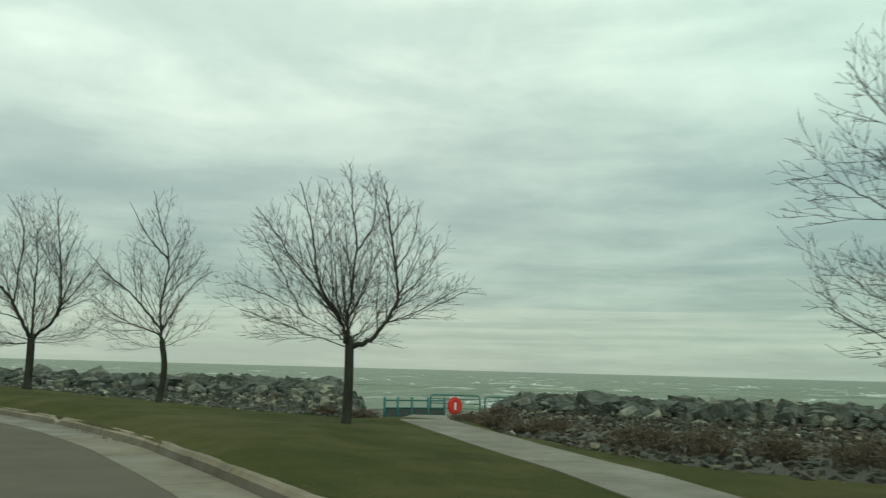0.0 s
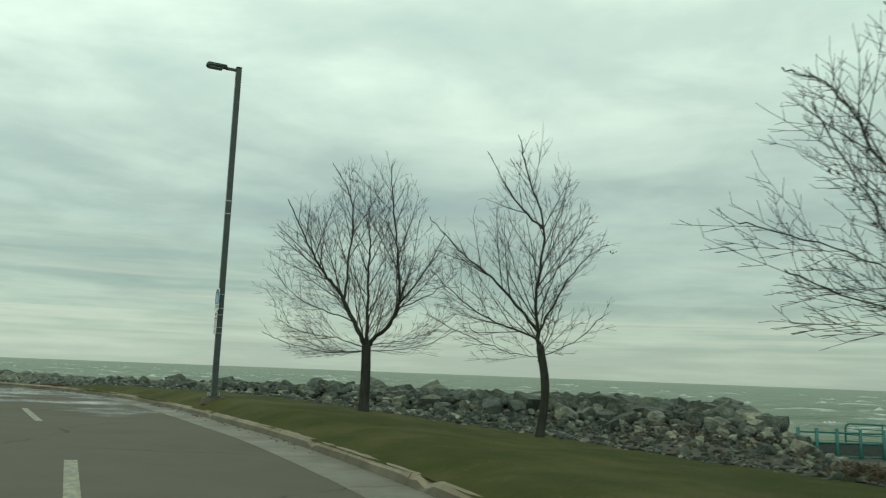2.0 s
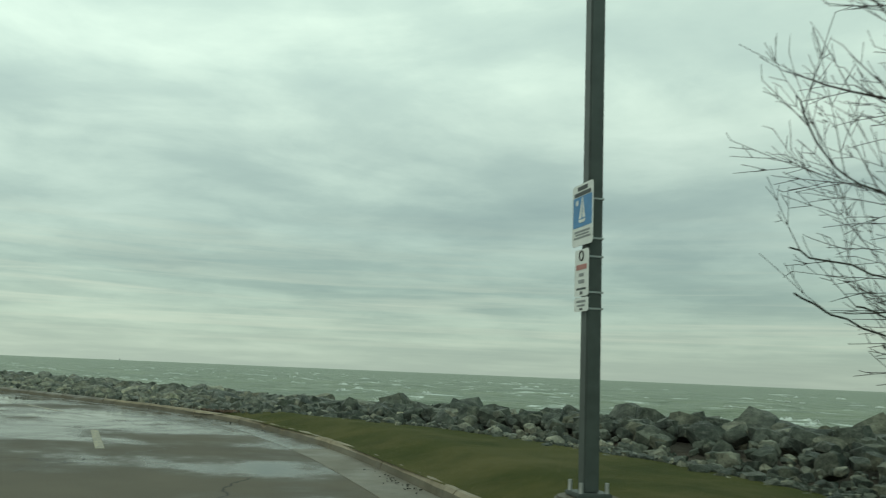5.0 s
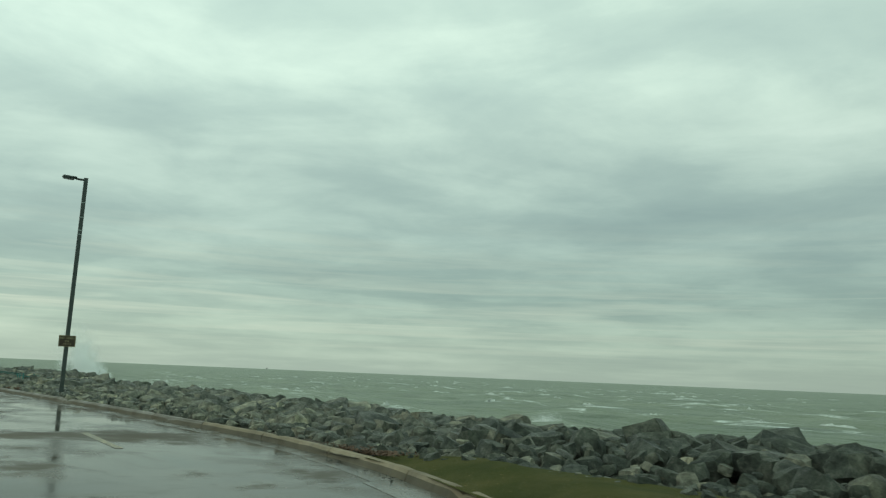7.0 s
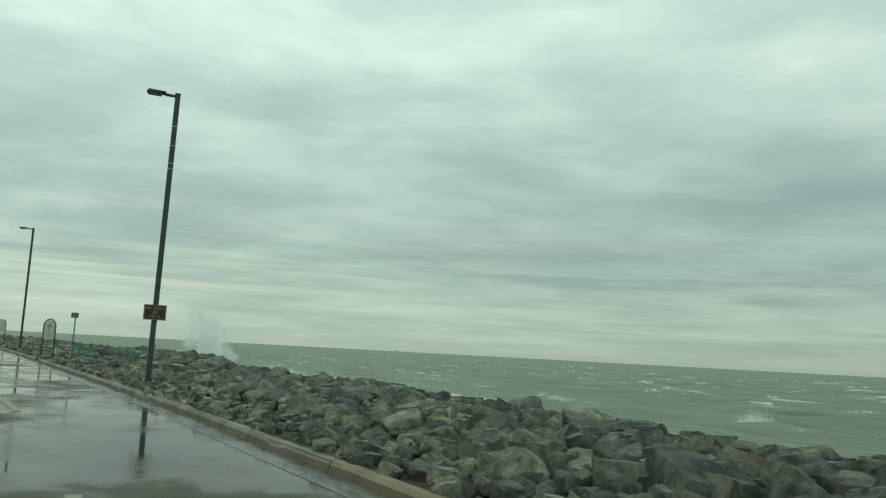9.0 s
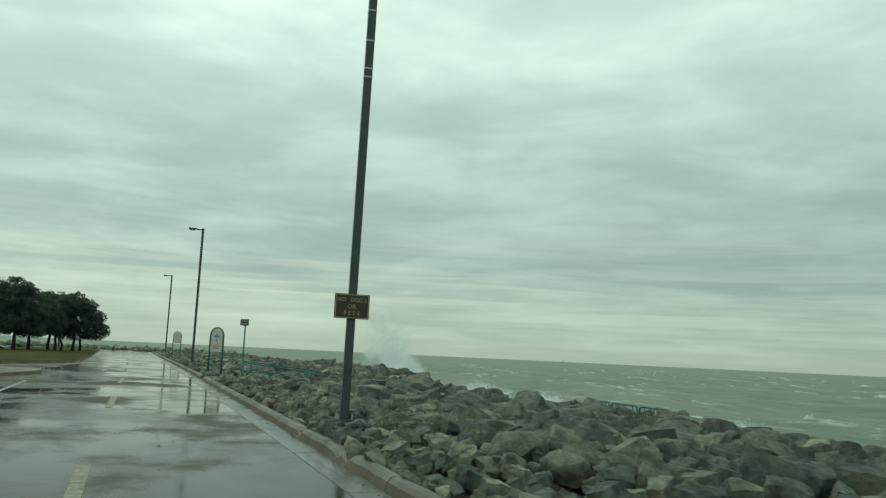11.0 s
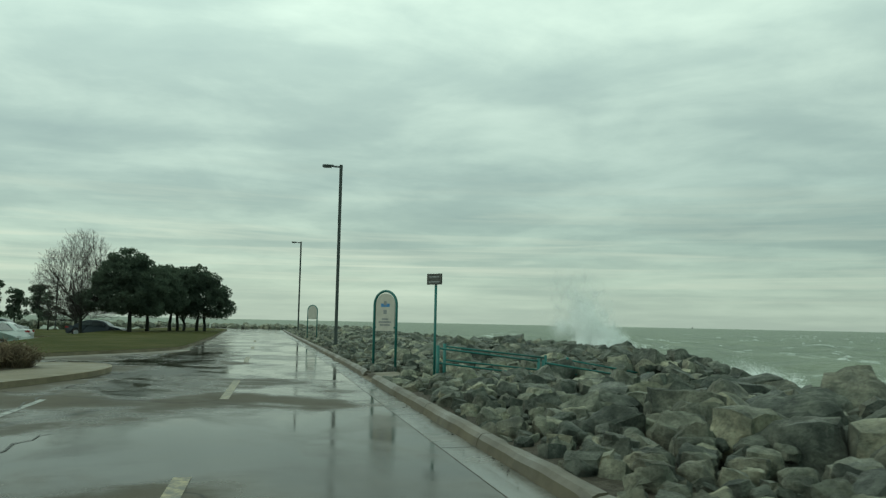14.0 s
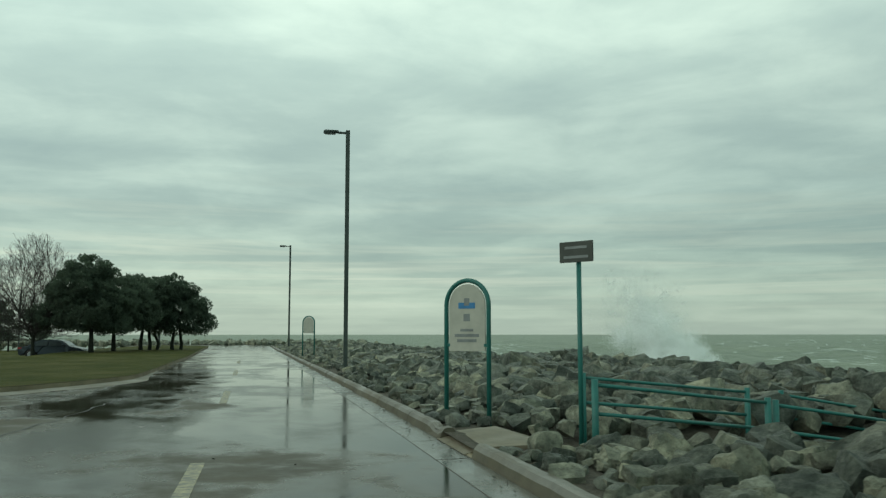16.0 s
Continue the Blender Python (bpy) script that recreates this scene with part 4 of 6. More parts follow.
for run_of, words in (([(-73.42, 31.9, -0.08), (-73.77, 34.3, -0.35)], "teal pipe railing beside the ramp between the boulders"), ([(-73.79, 34.42, -0.38), (-74.15, 37.0, -0.75)], "teal pipe railing leading down to the water"),
                      ([(-74.85, 32.4, -0.08), (-75.20, 35.0, -0.33)], "teal pipe railing on the far side of the ramp"), ([(-75.28, 35.6, -0.38), (-75.55, 37.9, -0.74)], "teal pipe railing on the ramp's lower far side")):
    railing("ramp_railing", run_of, 0.86, (0.49, 0.80), words)
DECK_Z = -1.10
near_fence = railing("platform_fence", [(-6.45, 36.2, DECK_Z), (-5.9, 36.5, DECK_Z), (-5.3, 36.85, DECK_Z), (-4.6, 37.25, DECK_Z), (-3.9, 37.7, DECK_Z)], 1.0, (0.08, 0.52, 0.86), "teal pipe fence with dark boards on the platform", "fence", 0.032)
for a, b in (((-6.45, 36.2), (-5.3, 36.85)), ((-5.3, 36.85), (-4.6, 37.25)), ((-4.6, 37.25), (-3.9, 37.7))):
    vv = [(a[0], a[1], DECK_Z + 0.12), (b[0], b[1], DECK_Z + 0.12), (b[0], b[1], DECK_Z + 0.5), (a[0], a[1], DECK_Z + 0.5)]
    vv += [(p[0] - 0.01, p[1] + 0.02, p[2]) for p in vv]
    part("kick_board", mesh_of("kick_board", vv, [(0, 1, 2, 3), (7, 6, 5, 4), (0, 4, 5, 1), (3, 2, 6, 7), (0, 3, 7, 4), (1, 5, 6, 2)], POLE), None, near_fence, "dark board")


def hoop_panel(x0, x1, y, high, bars, rails, label):
    """A rounded pipe frame with rails and upright bars."""
    t = thing("platform_fence", Matrix(), label, "fence", "teal railings on the shore")
    r = 0.18
    pts = [(x0, y, DECK_Z - 0.3), (x0, y, DECK_Z + high - r)] + [(x0 + r - r * math.cos(a), y, DECK_Z + high - r + r * math.sin(a)) for a in (0.4, 0.8, 1.2, 1.57)]
    pts += [(x1 - r + r * math.sin(a), y, DECK_Z + high - r + r * math.cos(a)) for a in (0, 0.4, 0.8, 1.2)] + [(x1, y, DECK_Z + high - r), (x1, y, DECK_Z - 0.3)]
    tube("frame", pts, 0.038, TEAL, t, "", 8)
    for h in rails:
        tube("rail", [(x0, y, DECK_Z + h), (x1, y, DECK_Z + h)], 0.022, TEAL, t, "", 6)
    for k in range(bars):
        q = x0 + (x1 - x0) * (k + 1) / (bars + 1)
        tube("bar", [(q, y, DECK_Z), (q, y, DECK_Z + high - 0.03)], 0.028, TEAL, t, "", 6)


hoop_panel(-5.2, -2.6, 42.6, 0.98, 1, (0.3, 0.55, 0.78), "rounded teal pipe guard at the platform's water side")
hoop_panel(-2.35, 0.4, 42.8, 0.94, 3, (0.3, 0.72), "rounded teal pipe guard with upright bars")
hoop_panel(0.6, 3.5, 42.9, 0.92, 4, (0.3, 0.72), "rounded teal pipe guard beside the boulders")
deck = tagged(new("platform", mesh_of("platform", [(-8, 36, DECK_Z), (4, 36, DECK_Z), (4, 45, DECK_Z), (-8, 45, DECK_Z), (-8, 36, -2.6), (4, 36, -2.6), (4, 45, -2.6), (-8, 45, -2.6)],
              [(0, 1, 2, 3), (4, 7, 6, 5), (0, 4, 5, 1), (1, 5, 6, 2), (2, 6, 7, 3), (3, 7, 4, 0)], PATHC)), "wet concrete viewing platform over the water", "platform", kind="structure")
for k in range(3):
    px, py = -68.45 - 2.05 * (k - 1), 45.25 + 0.16 * (k - 1)
    t = thing("water_guard", pose(px, py, -1.38, 0, 0, -4.5), "rounded teal pipe guard behind the shore boulders", "railing", "teal guards by the water")
    tube("hoop", [(-0.96, 0, -0.6), (-0.96, 0, 1.08), (-0.90, 0, 1.17), (-0.8, 0, 1.2), (0.8, 0, 1.2), (0.90, 0, 1.17), (0.96, 0, 1.08), (0.96, 0, -0.6)], 0.04, TEAL, t, "", 8)
    tube("rail", [(-0.96, 0, 0.78), (0.96, 0, 0.78)], 0.024, TEAL, t, "", 8)
    for q in (-0.62, 0.0, 0.62):
        tube("bar", [(q, 0, -0.4), (q, 0, 1.19)], 0.026, TEAL, t, "", 6)

# life ring locker
ring = thing("life_ring_box", pose(-3.45, 38.1, DECK_Z + 0.16, 0, 0, 25), "round red plastic life ring case on a post", "life ring")
bm = bmesh.new()
bmesh.ops.create_cone(bm, cap_ends=True, segments=28, radius1=0.36, radius2=0.36, depth=0.16, matrix=pose(0, 0, 0.46, 90))
bmesh.ops.bevel(bm, geom=[e for e in bm.edges if len(e.link_faces) == 2 and e.calc_face_angle() > 1], offset=0.06, segments=3, affect="EDGES")
for v in bm.verts:
    v.co.z = 0.46 + (v.co.z - 0.46) * 1.15
part("case", bm, RED, ring, "bright red case")
part("mark", boxed(-0.05, 0.05, -0.092, -0.078, 0.28, 0.62, 0.004), WHITE, ring, "white mark")
tube("post", [(0, 0.12, -0.6), (0, 0.12, 0.8)], 0.035, TEAL, ring)

# ---- footpath ----
foot_path = tagged(new("footpath"), "pale concrete footpath crossing the lawn to the water", "footpath", kind="structure")
ys = list(np.arange(0.5, 39.1, 1.5))


def slab_z(y):
    x = path_mid(y)
    k = smooth01((y - 15.5) / 3)
    top = max(lawn_z(x - 0.68, y), lawn_z(x + 0.68, y), lawn_z(x, y)) + 0.012
    return top * (1 - k) + (path_z(y) + 0.06) * k


for a, b in zip(ys, ys[1:]):
    vv, ff = [], []
    for y in np.linspace(a + 0.006, b - 0.006, 4):
        for off, dz in ((-0.6, -0.12), (-0.6, 0.0), (0.6, 0.0), (0.6, -0.12)):
            vv.append((path_mid(y) + off, y, slab_z(y) + dz))
    for i in range(3):
        for k in range(4):
            p, q = i * 4 + k, i * 4 + (k + 1) % 4
            ff.append((p, p + 4, q + 4, q))
    ff += [(0, 1, 2, 3), (15, 14, 13, 12)]
    part("slab", mesh_of("slab", vv, ff, PATHC), None, foot_path)

pv, pf = [], []
for off, z, x0, x1 in ((-0.02, 0.020, -74.85, -73.5), (0.25, 0.10, -74.95, -73.4), (0.8, 0.12, -75.1, -73.3), (1.2, 0.0, -75.0, -73.4)):
    for depth in (0.0, 0.3):
        pv += [(x0 + (x1 - x0) * k / 4, kerb_y(x0 + (x1 - x0) * k / 4) + off, z - depth) for k in range(5)]
for r in range(3):
    for k in range(4):
        pf.append((10 * r + k, 10 * r + k + 1, 10 * r + 11 + k, 10 * r + 10 + k))
    pf += [(10 * r, 10 * r + 10, 10 * r + 15, 10 * r + 5), (10 * r + 4, 10 * r + 9, 10 * r + 19, 10 * r + 14)]
tagged(new("ramp_pad", mesh_of("ramp_pad", pv, pf, GUTTER)), "worn concrete landing at the dropped curb", "pavement", kind="structure")
# bits of wood and leaves washed into the gutter
dr = random.Random(9)
lv, lf = [], []
clumps = [dr.uniform(-34, -3) for k in range(14)]
for k in range(170):
    x = dr.choice(clumps) + dr.gauss(0, 0.5)
    y = kerb_y(x) - abs(dr.gauss(0, 0.12)) - 0.03
    a = dr.uniform(0, 6.28)
    q = dr.uniform(0.012, 0.05)
    tube_data([(x, y, 0.022), (x + q * math.cos(a), y + q * math.sin(a), 0.026)], [0.008, 0.005], 4, lv, lf)
for k in range(110):
    x = dr.choice([dr.uniform(-80, -36) for q in range(2)])
    stray = k % 9 == 0
    y = kerb_y(x) - (dr.uniform(0.6, 4.0) if stray else abs(dr.gauss(0, 0.09)) + 0.02)
    z, a, q = 0.006 if stray else 0.022, dr.uniform(0, 6.28), dr.uniform(0.012, 0.05)
    tube_data([(x, y, z), (x + q * math.cos(a), y + q * math.sin(a), z + 0.004)], [0.006, 0.004], 4, lv, lf)
tagged(new("gutter_litter", mesh_of("gutter_litter", lv, lf, BARK)), "dark twigs and leaf bits washed into the gutter", "litter", kind="stuff")

LEAF = paint("dead_leaf_brown", (0.115, 0.068, 0.042), 0.85, vary=0.4, scale=14.0)
lv, lf = [], []
for x0, x1, wide, count in ((-60.6, -57.6, 0.28, 900), (-35.0, -32.0, 0.30, 700)):
    for k in range(count):
        x = dr.triangular(x0, x1)
        y = kerb_y(x) + 0.26 + abs(dr.gauss(0, wide * 0.6))
        c = Vector((x, y, max(0.135, stone_z(x, y) + 0.05) + dr.uniform(0, 0.06)))
        d = Vector((dr.gauss(0, 1), dr.gauss(0, 1), dr.gauss(0, 0.4))).normalized() * dr.uniform(0.02, 0.045)
        e = Vector((-d.y, d.x, dr.gauss(0, 0.01))) * 0.55
        b = len(lv)
        lv += [c - d, c + e, c + d, c - e, c + Vector((0, 0, 0.008))]
        lf += [(b, b + 1, b + 4), (b + 1, b + 2, b + 4), (b + 2, b + 3, b + 4), (b + 3, b, b + 4)]
tagged(new("leaf_litter", mesh_of("leaf_litter", lv, lf, LEAF)), "drift of brown dead leaves behind the curb", "leaves", kind="stuff")

# ---- bare trees ----
TWIG = Mat("dark_twig_bark", 0.85)
TWIG = TWIG.color(TWIG.ramp(TWIG.noise(9, 4), (0.3, (0.026, 0.022, 0.019)), (0.7, (0.056, 0.046, 0.040)))).m


def bare_tree(x, y, z, yaw, seed, fork, trunk_r, bend, limbs, label, deep=5, density=1.0, size=1.0, twig=1.0, crown=(2.5, 2.2, 1.9, 4.4, 2.0)):
    """limbs: ways of the main limbs in the tree's own upright plane, as (across, up) from the fork; deep more limbs grow to front and back."""
    rnd = random.Random(seed)
    t = thing("bare_tree", pose(x, y, z, 0, 0, yaw), label, "tree", "bare trees on the lawn")
    tv, tf, cv, cf = [], [], [], []
    left, right, widest, tall, power = crown

    def outside(p):
        """How far a point lies out of the crown's outline, 1 on it."""
        w = (p.z - fork) / size
        reach = (left if p.x < 0 else right) * size
        k = 1 - max(0.0, (w - widest) / (tall - widest)) ** power if w > widest else 1 - 0.25 * ((widest - w) / widest) ** 1.5
        return math.hypot(p.x, p.y) / max(0.08, reach * k) if w < tall else 9.0

    def spread_from(pts, dirs, rad, length, level, start):
        step = (0, 0.165, 0.14, 0.11)[level] / density * (size if level < 3 else 1)
        n, count = len(pts) - 1, int(length * (1 - start) / step)
        side = rnd.uniform(0, 6.283)
        for c in range(count):
            k = start + (1 - start) * (c + rnd.random()) / count
            i = min(n, max(1, round(k * n)))
            bd = dirs[i]
            ax = bd.orthogonal().normalized()
            side += 2.4 + rnd.uniform(-0.5, 0.5)
            ax.rotate(Matrix.Rotation(side, 3, bd))
            nd = bd.copy()
            nd.rotate(Matrix.Rotation(radians(rnd.uniform(26, 46)), 3, ax))
            nd.z = max(nd.z, -0.2) + (0.10 if level == 1 else 0.04)
            nd.normalize()
            ln = length * (0, 0.60, 0.52, 0.45)[level] * (1.12 - 0.62 * k) * rnd.uniform(0.55, 1.1)
            ln = min(ln, (0, 1.55, 0.75, 0.3)[level] * size)
            edge = rnd.uniform(0.9, 1.12)
            while ln > 0.05 and outside(pts[i] + nd * ln) > edge:
                ln *= 0.82
            if ln > 0.07:
                grow(pts[i], nd, ln, max(0.0034 * twig, min(rad[i] * rnd.uniform(0.5, 0.7), (1, 0.0165, 0.0075, 0.0040)[level] * size)), level + 1)

    def grow(p, d, length, r, level):
        n = max(2, int(length / (0.17 if level < 4 else 0.10)))
        pts, rad, dirs = [p.copy()], [r], [d.copy()]
        wob = (0, 0, 0.03, 0.04, 0.05)[level]
        for i in range(n):
            d = d + Vector((rnd.gauss(0, wob), rnd.gauss(0, wob), rnd.gauss(0, wob) + (0, 0, 0.03, 0.03, 0.02)[level]))
            d.normalize()
            p = p + d * (length / n)
            pts.append(p.copy())
            rad.append(max(0.0027 * twig, r * (1 - 0.7 * (i + 1) / n)))
            dirs.append(d.copy())
        tube_data(pts, rad, (8, 6, 4, 3, 3)[level], cv, cf, False)
        if level < 4:
            spread_from(pts, dirs, rad, length, level, 0.12)

    # trunk
    pts, rad = [], []
    for i in range(11):
        k = i / 10
        pts.append(Vector((bend * math.sin(k * 3.0) * (0.4 + 0.6 * k), 0.03 * math.sin(k * 5), -0.15 + k * (fork + 0.15))))
        rad.append(trunk_r * (1.0 + 0.45 * max(0, 1 - k * 5) ** 2 - 0.12 * k))
    top = pts[-1]
    tube_data(pts + [top + Vector((0, 0, 0.10)), top + Vector((0, 0, 0.2))], rad + [rad[-1] * 0.86, rad[-1] * 0.5], 12, tv, tf)
    ways = [[(u * size, rnd.uniform(-0.25, 0.25) * abs(u) * size + rnd.uniform(-0.05, 0.05), w * size) for u, w in way] for way in limbs]
    for k in range(deep):
        s, tilt, r = (-1) ** k, radians(rnd.uniform(28, 68)), rnd.uniform(1.6, 2.4) * size
        a = rnd.uniform(-0.5, 0.5)
        ways.append([(0.03 * k - 0.05, s * 0.05, 0.05 * k)] + [(a * math.sin(tilt) * r * q, s * math.sin(tilt) * r * q, (math.cos(tilt) * r * (0.8 * q + 0.35 * q * q))) for q in (0.35, 0.7, 1.0)])
    grown, lead = [], 3 if limbs is ROUND else 2
    for k, way in enumerate(ways):
        ctrl = [Vector(q) + top for q in way]
        base = rnd.uniform(0.38, 0.48) if way[-1][2] > 1.2 or k < 2 else 0.22
        r0 = trunk_r * base * (1.5 if k in (0, lead) else 1.3 if k < 3 else 0.92 if k < 5 else 0.62)
        if way[0][2] > 0.3 * size:     # a limb that leaves another one
            r0 *= 0.6
            if grown:
                ctrl[0] = min(grown, key=lambda q: (q - ctrl[0]).length).copy()
        elif (ctrl[0] - top).length > 0.06:
            ctrl.insert(0, top - Vector((0, 0, 0.14)))
        smooth, n = [], 7
        for i in range(len(ctrl) - 1):
            p0, p1, p2, p3 = ctrl[max(i - 1, 0)], ctrl[i], ctrl[i + 1], ctrl[min(i + 2, len(ctrl) - 1)]
            for j in range(n):
                q = j / n
                smooth.append(0.5 * (2 * p1 + (p2 - p0) * q + (2 * p0 - 5 * p1 + 4 * p2 - p3) * q * q + (3 * p1 - p0 - 3 * p2 + p3) * q ** 3))
        smooth.append(ctrl[-1])
        m = len(smooth) - 1
        smooth = smooth[:1] + [p + Vector((rnd.gauss(0, 0.012), rnd.gauss(0, 0.012), rnd.gauss(0, 0.012))) for p in smooth[1:]]
        grown += smooth
        dirs = [(smooth[min(i + 1, m)] - smooth[max(i - 1, 0)]).normalized() for i in range(m + 1)]
        rads = [max(0.007, r0 * (1 - 0.88 * (i / m) ** 0.7)) for i in range(m + 1)]
        tube_data(smooth, rads, 7, tv, tf, False)
        spread_from(smooth, dirs, rads, sum((b - a).length for a, b in zip(smooth, smooth[1:])), 1, 0.22)
    if twig == 1.0:
        lv, lf = [], []
        for k in range(9):
            c = Vector(cv[rnd.randrange(len(cv))])
            for j in range(rnd.randint(1, 3)):
                d = Vector((rnd.gauss(0, 1), rnd.gauss(0, 1), rnd.gauss(0, 1))).normalized()
                e = d.orthogonal().normalized() * 0.022
                p = c + Vector((rnd.gauss(0, 0.05), rnd.gauss(0, 0.05), rnd.gauss(-0.03, 0.04)))
                lf.append(tuple(range(len(lv), len(lv) + 4)))
                lv += [p - d * 0.035, p + e, p + d * 0.035, p - e]
        part("dead_leaves", mesh_of("dead_leaves", lv, lf, BARK), None, tagged(t, kind=""), "few dry leaves left on the twigs")["kind"] = "stuff"
    part("trunk", mesh_of("trunk", tv, tf, BARK, True), None, t, "grey-brown trunk and main limbs")
    part("crown", mesh_of("crown", cv, cf, TWIG, True), None, t, "bare branches and fine twigs")
    return t


UPPER = [[(-0.1, 0.15), (-0.65, 1.18), (-1.14, 1.76), (-1.44, 2.35), (-2.0, 3.4)], [(-0.55, 1.1), (-0.54, 1.9), (-0.49, 3.2), (-0.72, 3.9), (-1.05, 4.4)],
         [(0.0, 0.3), (-0.03, 1.57), (-0.03, 2.55), (-0.13, 3.4)], [(0.05, 0.1), (0.52, 0.59), (0.72, 1.24), (0.62, 2.35), (0.46, 3.5), (0.39, 4.35)],
         [(0.72, 1.0), (1.24, 1.76), (1.76, 2.8)], [(0.72, 1.3), (0.98, 2.0), (1.1, 3.1)], [(0.05, 0.05), (0.9, 0.2), (1.5, 0.45), (1.95, 0.8)],
         [(-0.05, 0.0), (-0.7, 0.2), (-1.6, 0.33), (-2.3, 0.7)], [(-0.05, -0.07), (-0.8, -0.12), (-1.3, 0.05), (-1.9, 0.25)], [(-0.3, 0.6), (-1.1, 0.85), (-1.9, 1.24), (-2.3, 1.76)],
         [(0.6, 0.85), (1.6, 1.4), (2.05, 1.76)], [(-0.6, 1.1), (-1.0, 2.2), (-1.3, 3.0)], [(0.1, 0.6), (0.35, 1.9), (0.2, 3.0)]]
LOW = [[(-0.05, -0.1), (-0.9, -0.13), (-1.7, 0.0), (-2.4, 0.25)], [(0.05, -0.08), (0.8, -0.02), (1.5, 0.15), (2.15, 0.5)]]
ROUND = UPPER + LOW
WIDE = [[(0.03, 0.0), (0.33, 0.10), (0.62, 0.42), (0.86, 0.95), (0.76, 1.7), (0.64, 2.5), (0.54, 3.1)], [(0.0, 0.1), (-0.04, 0.5), (0.05, 1.8), (-0.05, 2.7), (-0.13, 3.45)], [(-0.05, 0.1), (-0.24, 0.58), (-0.59, 1.15), (-0.78, 2.2), (-1.05, 3.05)],
        [(-0.05, 0.05), (-0.36, 0.28), (-0.78, 0.5), (-1.5, 0.87), (-2.3, 1.2)], [(-0.18, 0.5), (-1.0, 1.45), (-1.55, 2.2), (-1.9, 2.6)], [(0.62, 0.42), (1.05, 0.55), (1.6, 0.8), (2.2, 1.15)], [(0.86, 0.95), (1.3, 1.35), (1.7, 1.95)],
        [(-0.05, 0.0), (-0.7, 0.17), (-1.28, 0.38), (-1.97, 0.6)], [(-0.9, 0.55), (-1.28, 1.3), (-1.7, 2.1)], [(0.05, 1.8), (0.36, 2.35), (0.36, 3.1)], [(-0.24, 0.58), (-0.36, 1.7), (-0.62, 2.6)], [(0.0, 0.5), (0.30, 1.2), (0.34, 2.0)], [(0.80, 1.4), (1.1, 2.0), (1.2, 2.7)]]
SLIM = [[(-0.05, 0.1), (-0.12, 1.06), (0.0, 2.4), (-0.38, 3.65), (-0.53, 4.3)], [(-0.03, 2.4), (-0.58, 2.98), (-1.1, 3.9)], [(-0.1, 0.5), (-0.87, 1.35), (-1.6, 1.95), (-2.2, 2.6)], [(-0.1, 0.3), (-0.9, 0.6), (-1.6, 1.05), (-2.2, 1.6)],
        [(0.0, 0.4), (0.38, 1.25), (0.77, 1.83), (1.2, 2.1)], [(-0.05, 1.5), (0.29, 2.7), (0.48, 3.4)], [(0.05, 0.0), (0.67, 0.29), (1.1, 0.77)], [(-0.05, -0.05), (-0.67, 0.05), (-1.5, 0.35), (-2.15, 0.7)],
        [(-0.1, 0.6), (-0.48, 1.54), (-0.77, 2.4)], [(0.0, 1.0), (0.6, 2.1), (0.9, 2.7)]]
bare_tree(-14.65, 21.98, 0.31, 24.8, 3, 1.44, 0.122, 0.02, ROUND, "bare round-crowned tree with a low fork on the lawn", 2, 1.08, 1.0, 1.0, (2.75, 2.4, 1.8, 5.0, 1.5))
bare_tree(-9.72, 20.3, 0.11, 16.5, 8, 1.52, 0.088, 0.14, SLIM, "slender bare tree with a bent trunk at the lawn's edge", 2, 1.05, 1.0, 1.0, (2.5, 1.7, 1.2, 4.65, 1.2))
bare_tree(-2.9, 13.5, 0.18, 9.0, 21, 1.40, 0.094, 0.02, WIDE, "wide bare tree with a low fork beside the footpath", 3, 1.12, 1.0, 1.0, (2.85, 2.5, 1.15, 3.65, 1.5))
bare_tree(6.0, 7.0, 0.25, 150, 34, 1.2, 0.11, 0.0, ROUND, "wide bare tree on the lawn across the footpath", 7, 1.25, 1.2, 1.0, (2.75, 2.75, 1.3, 4.4, 1.6))

# ---- far car park: islands, pines, cars ----
NEEDLES = Mat("dark_pine_needles", 0.8, spec=0.2)
NEEDLES.color(NEEDLES.mix(1.0, NEEDLES.ramp(NEEDLES.noise(3, 4), (0.3, (0.072, 0.098, 0.078)), (0.7, (0.115, 0.145, 0.108))), NEEDLES.rand(0.9, 1.1, True), "MULTIPLY"))
glow = NEEDLES.n.new("ShaderNodeBsdfTranslucent")
glow.inputs[0].default_value = (0.14, 0.18, 0.12, 1)
leaf = NEEDLES.n.new("ShaderNodeMixShader")
leaf.inputs[0].default_value = 0.5
NEEDLES.l.new(NEEDLES.b.outputs[0], leaf.inputs[1])
NEEDLES.l.new(glow.outputs[0], leaf.inputs[2])
NEEDLES.l.new(leaf.outputs[0], NEEDLES.n["Material Output"].inputs[0])
NEEDLES = NEEDLES.m


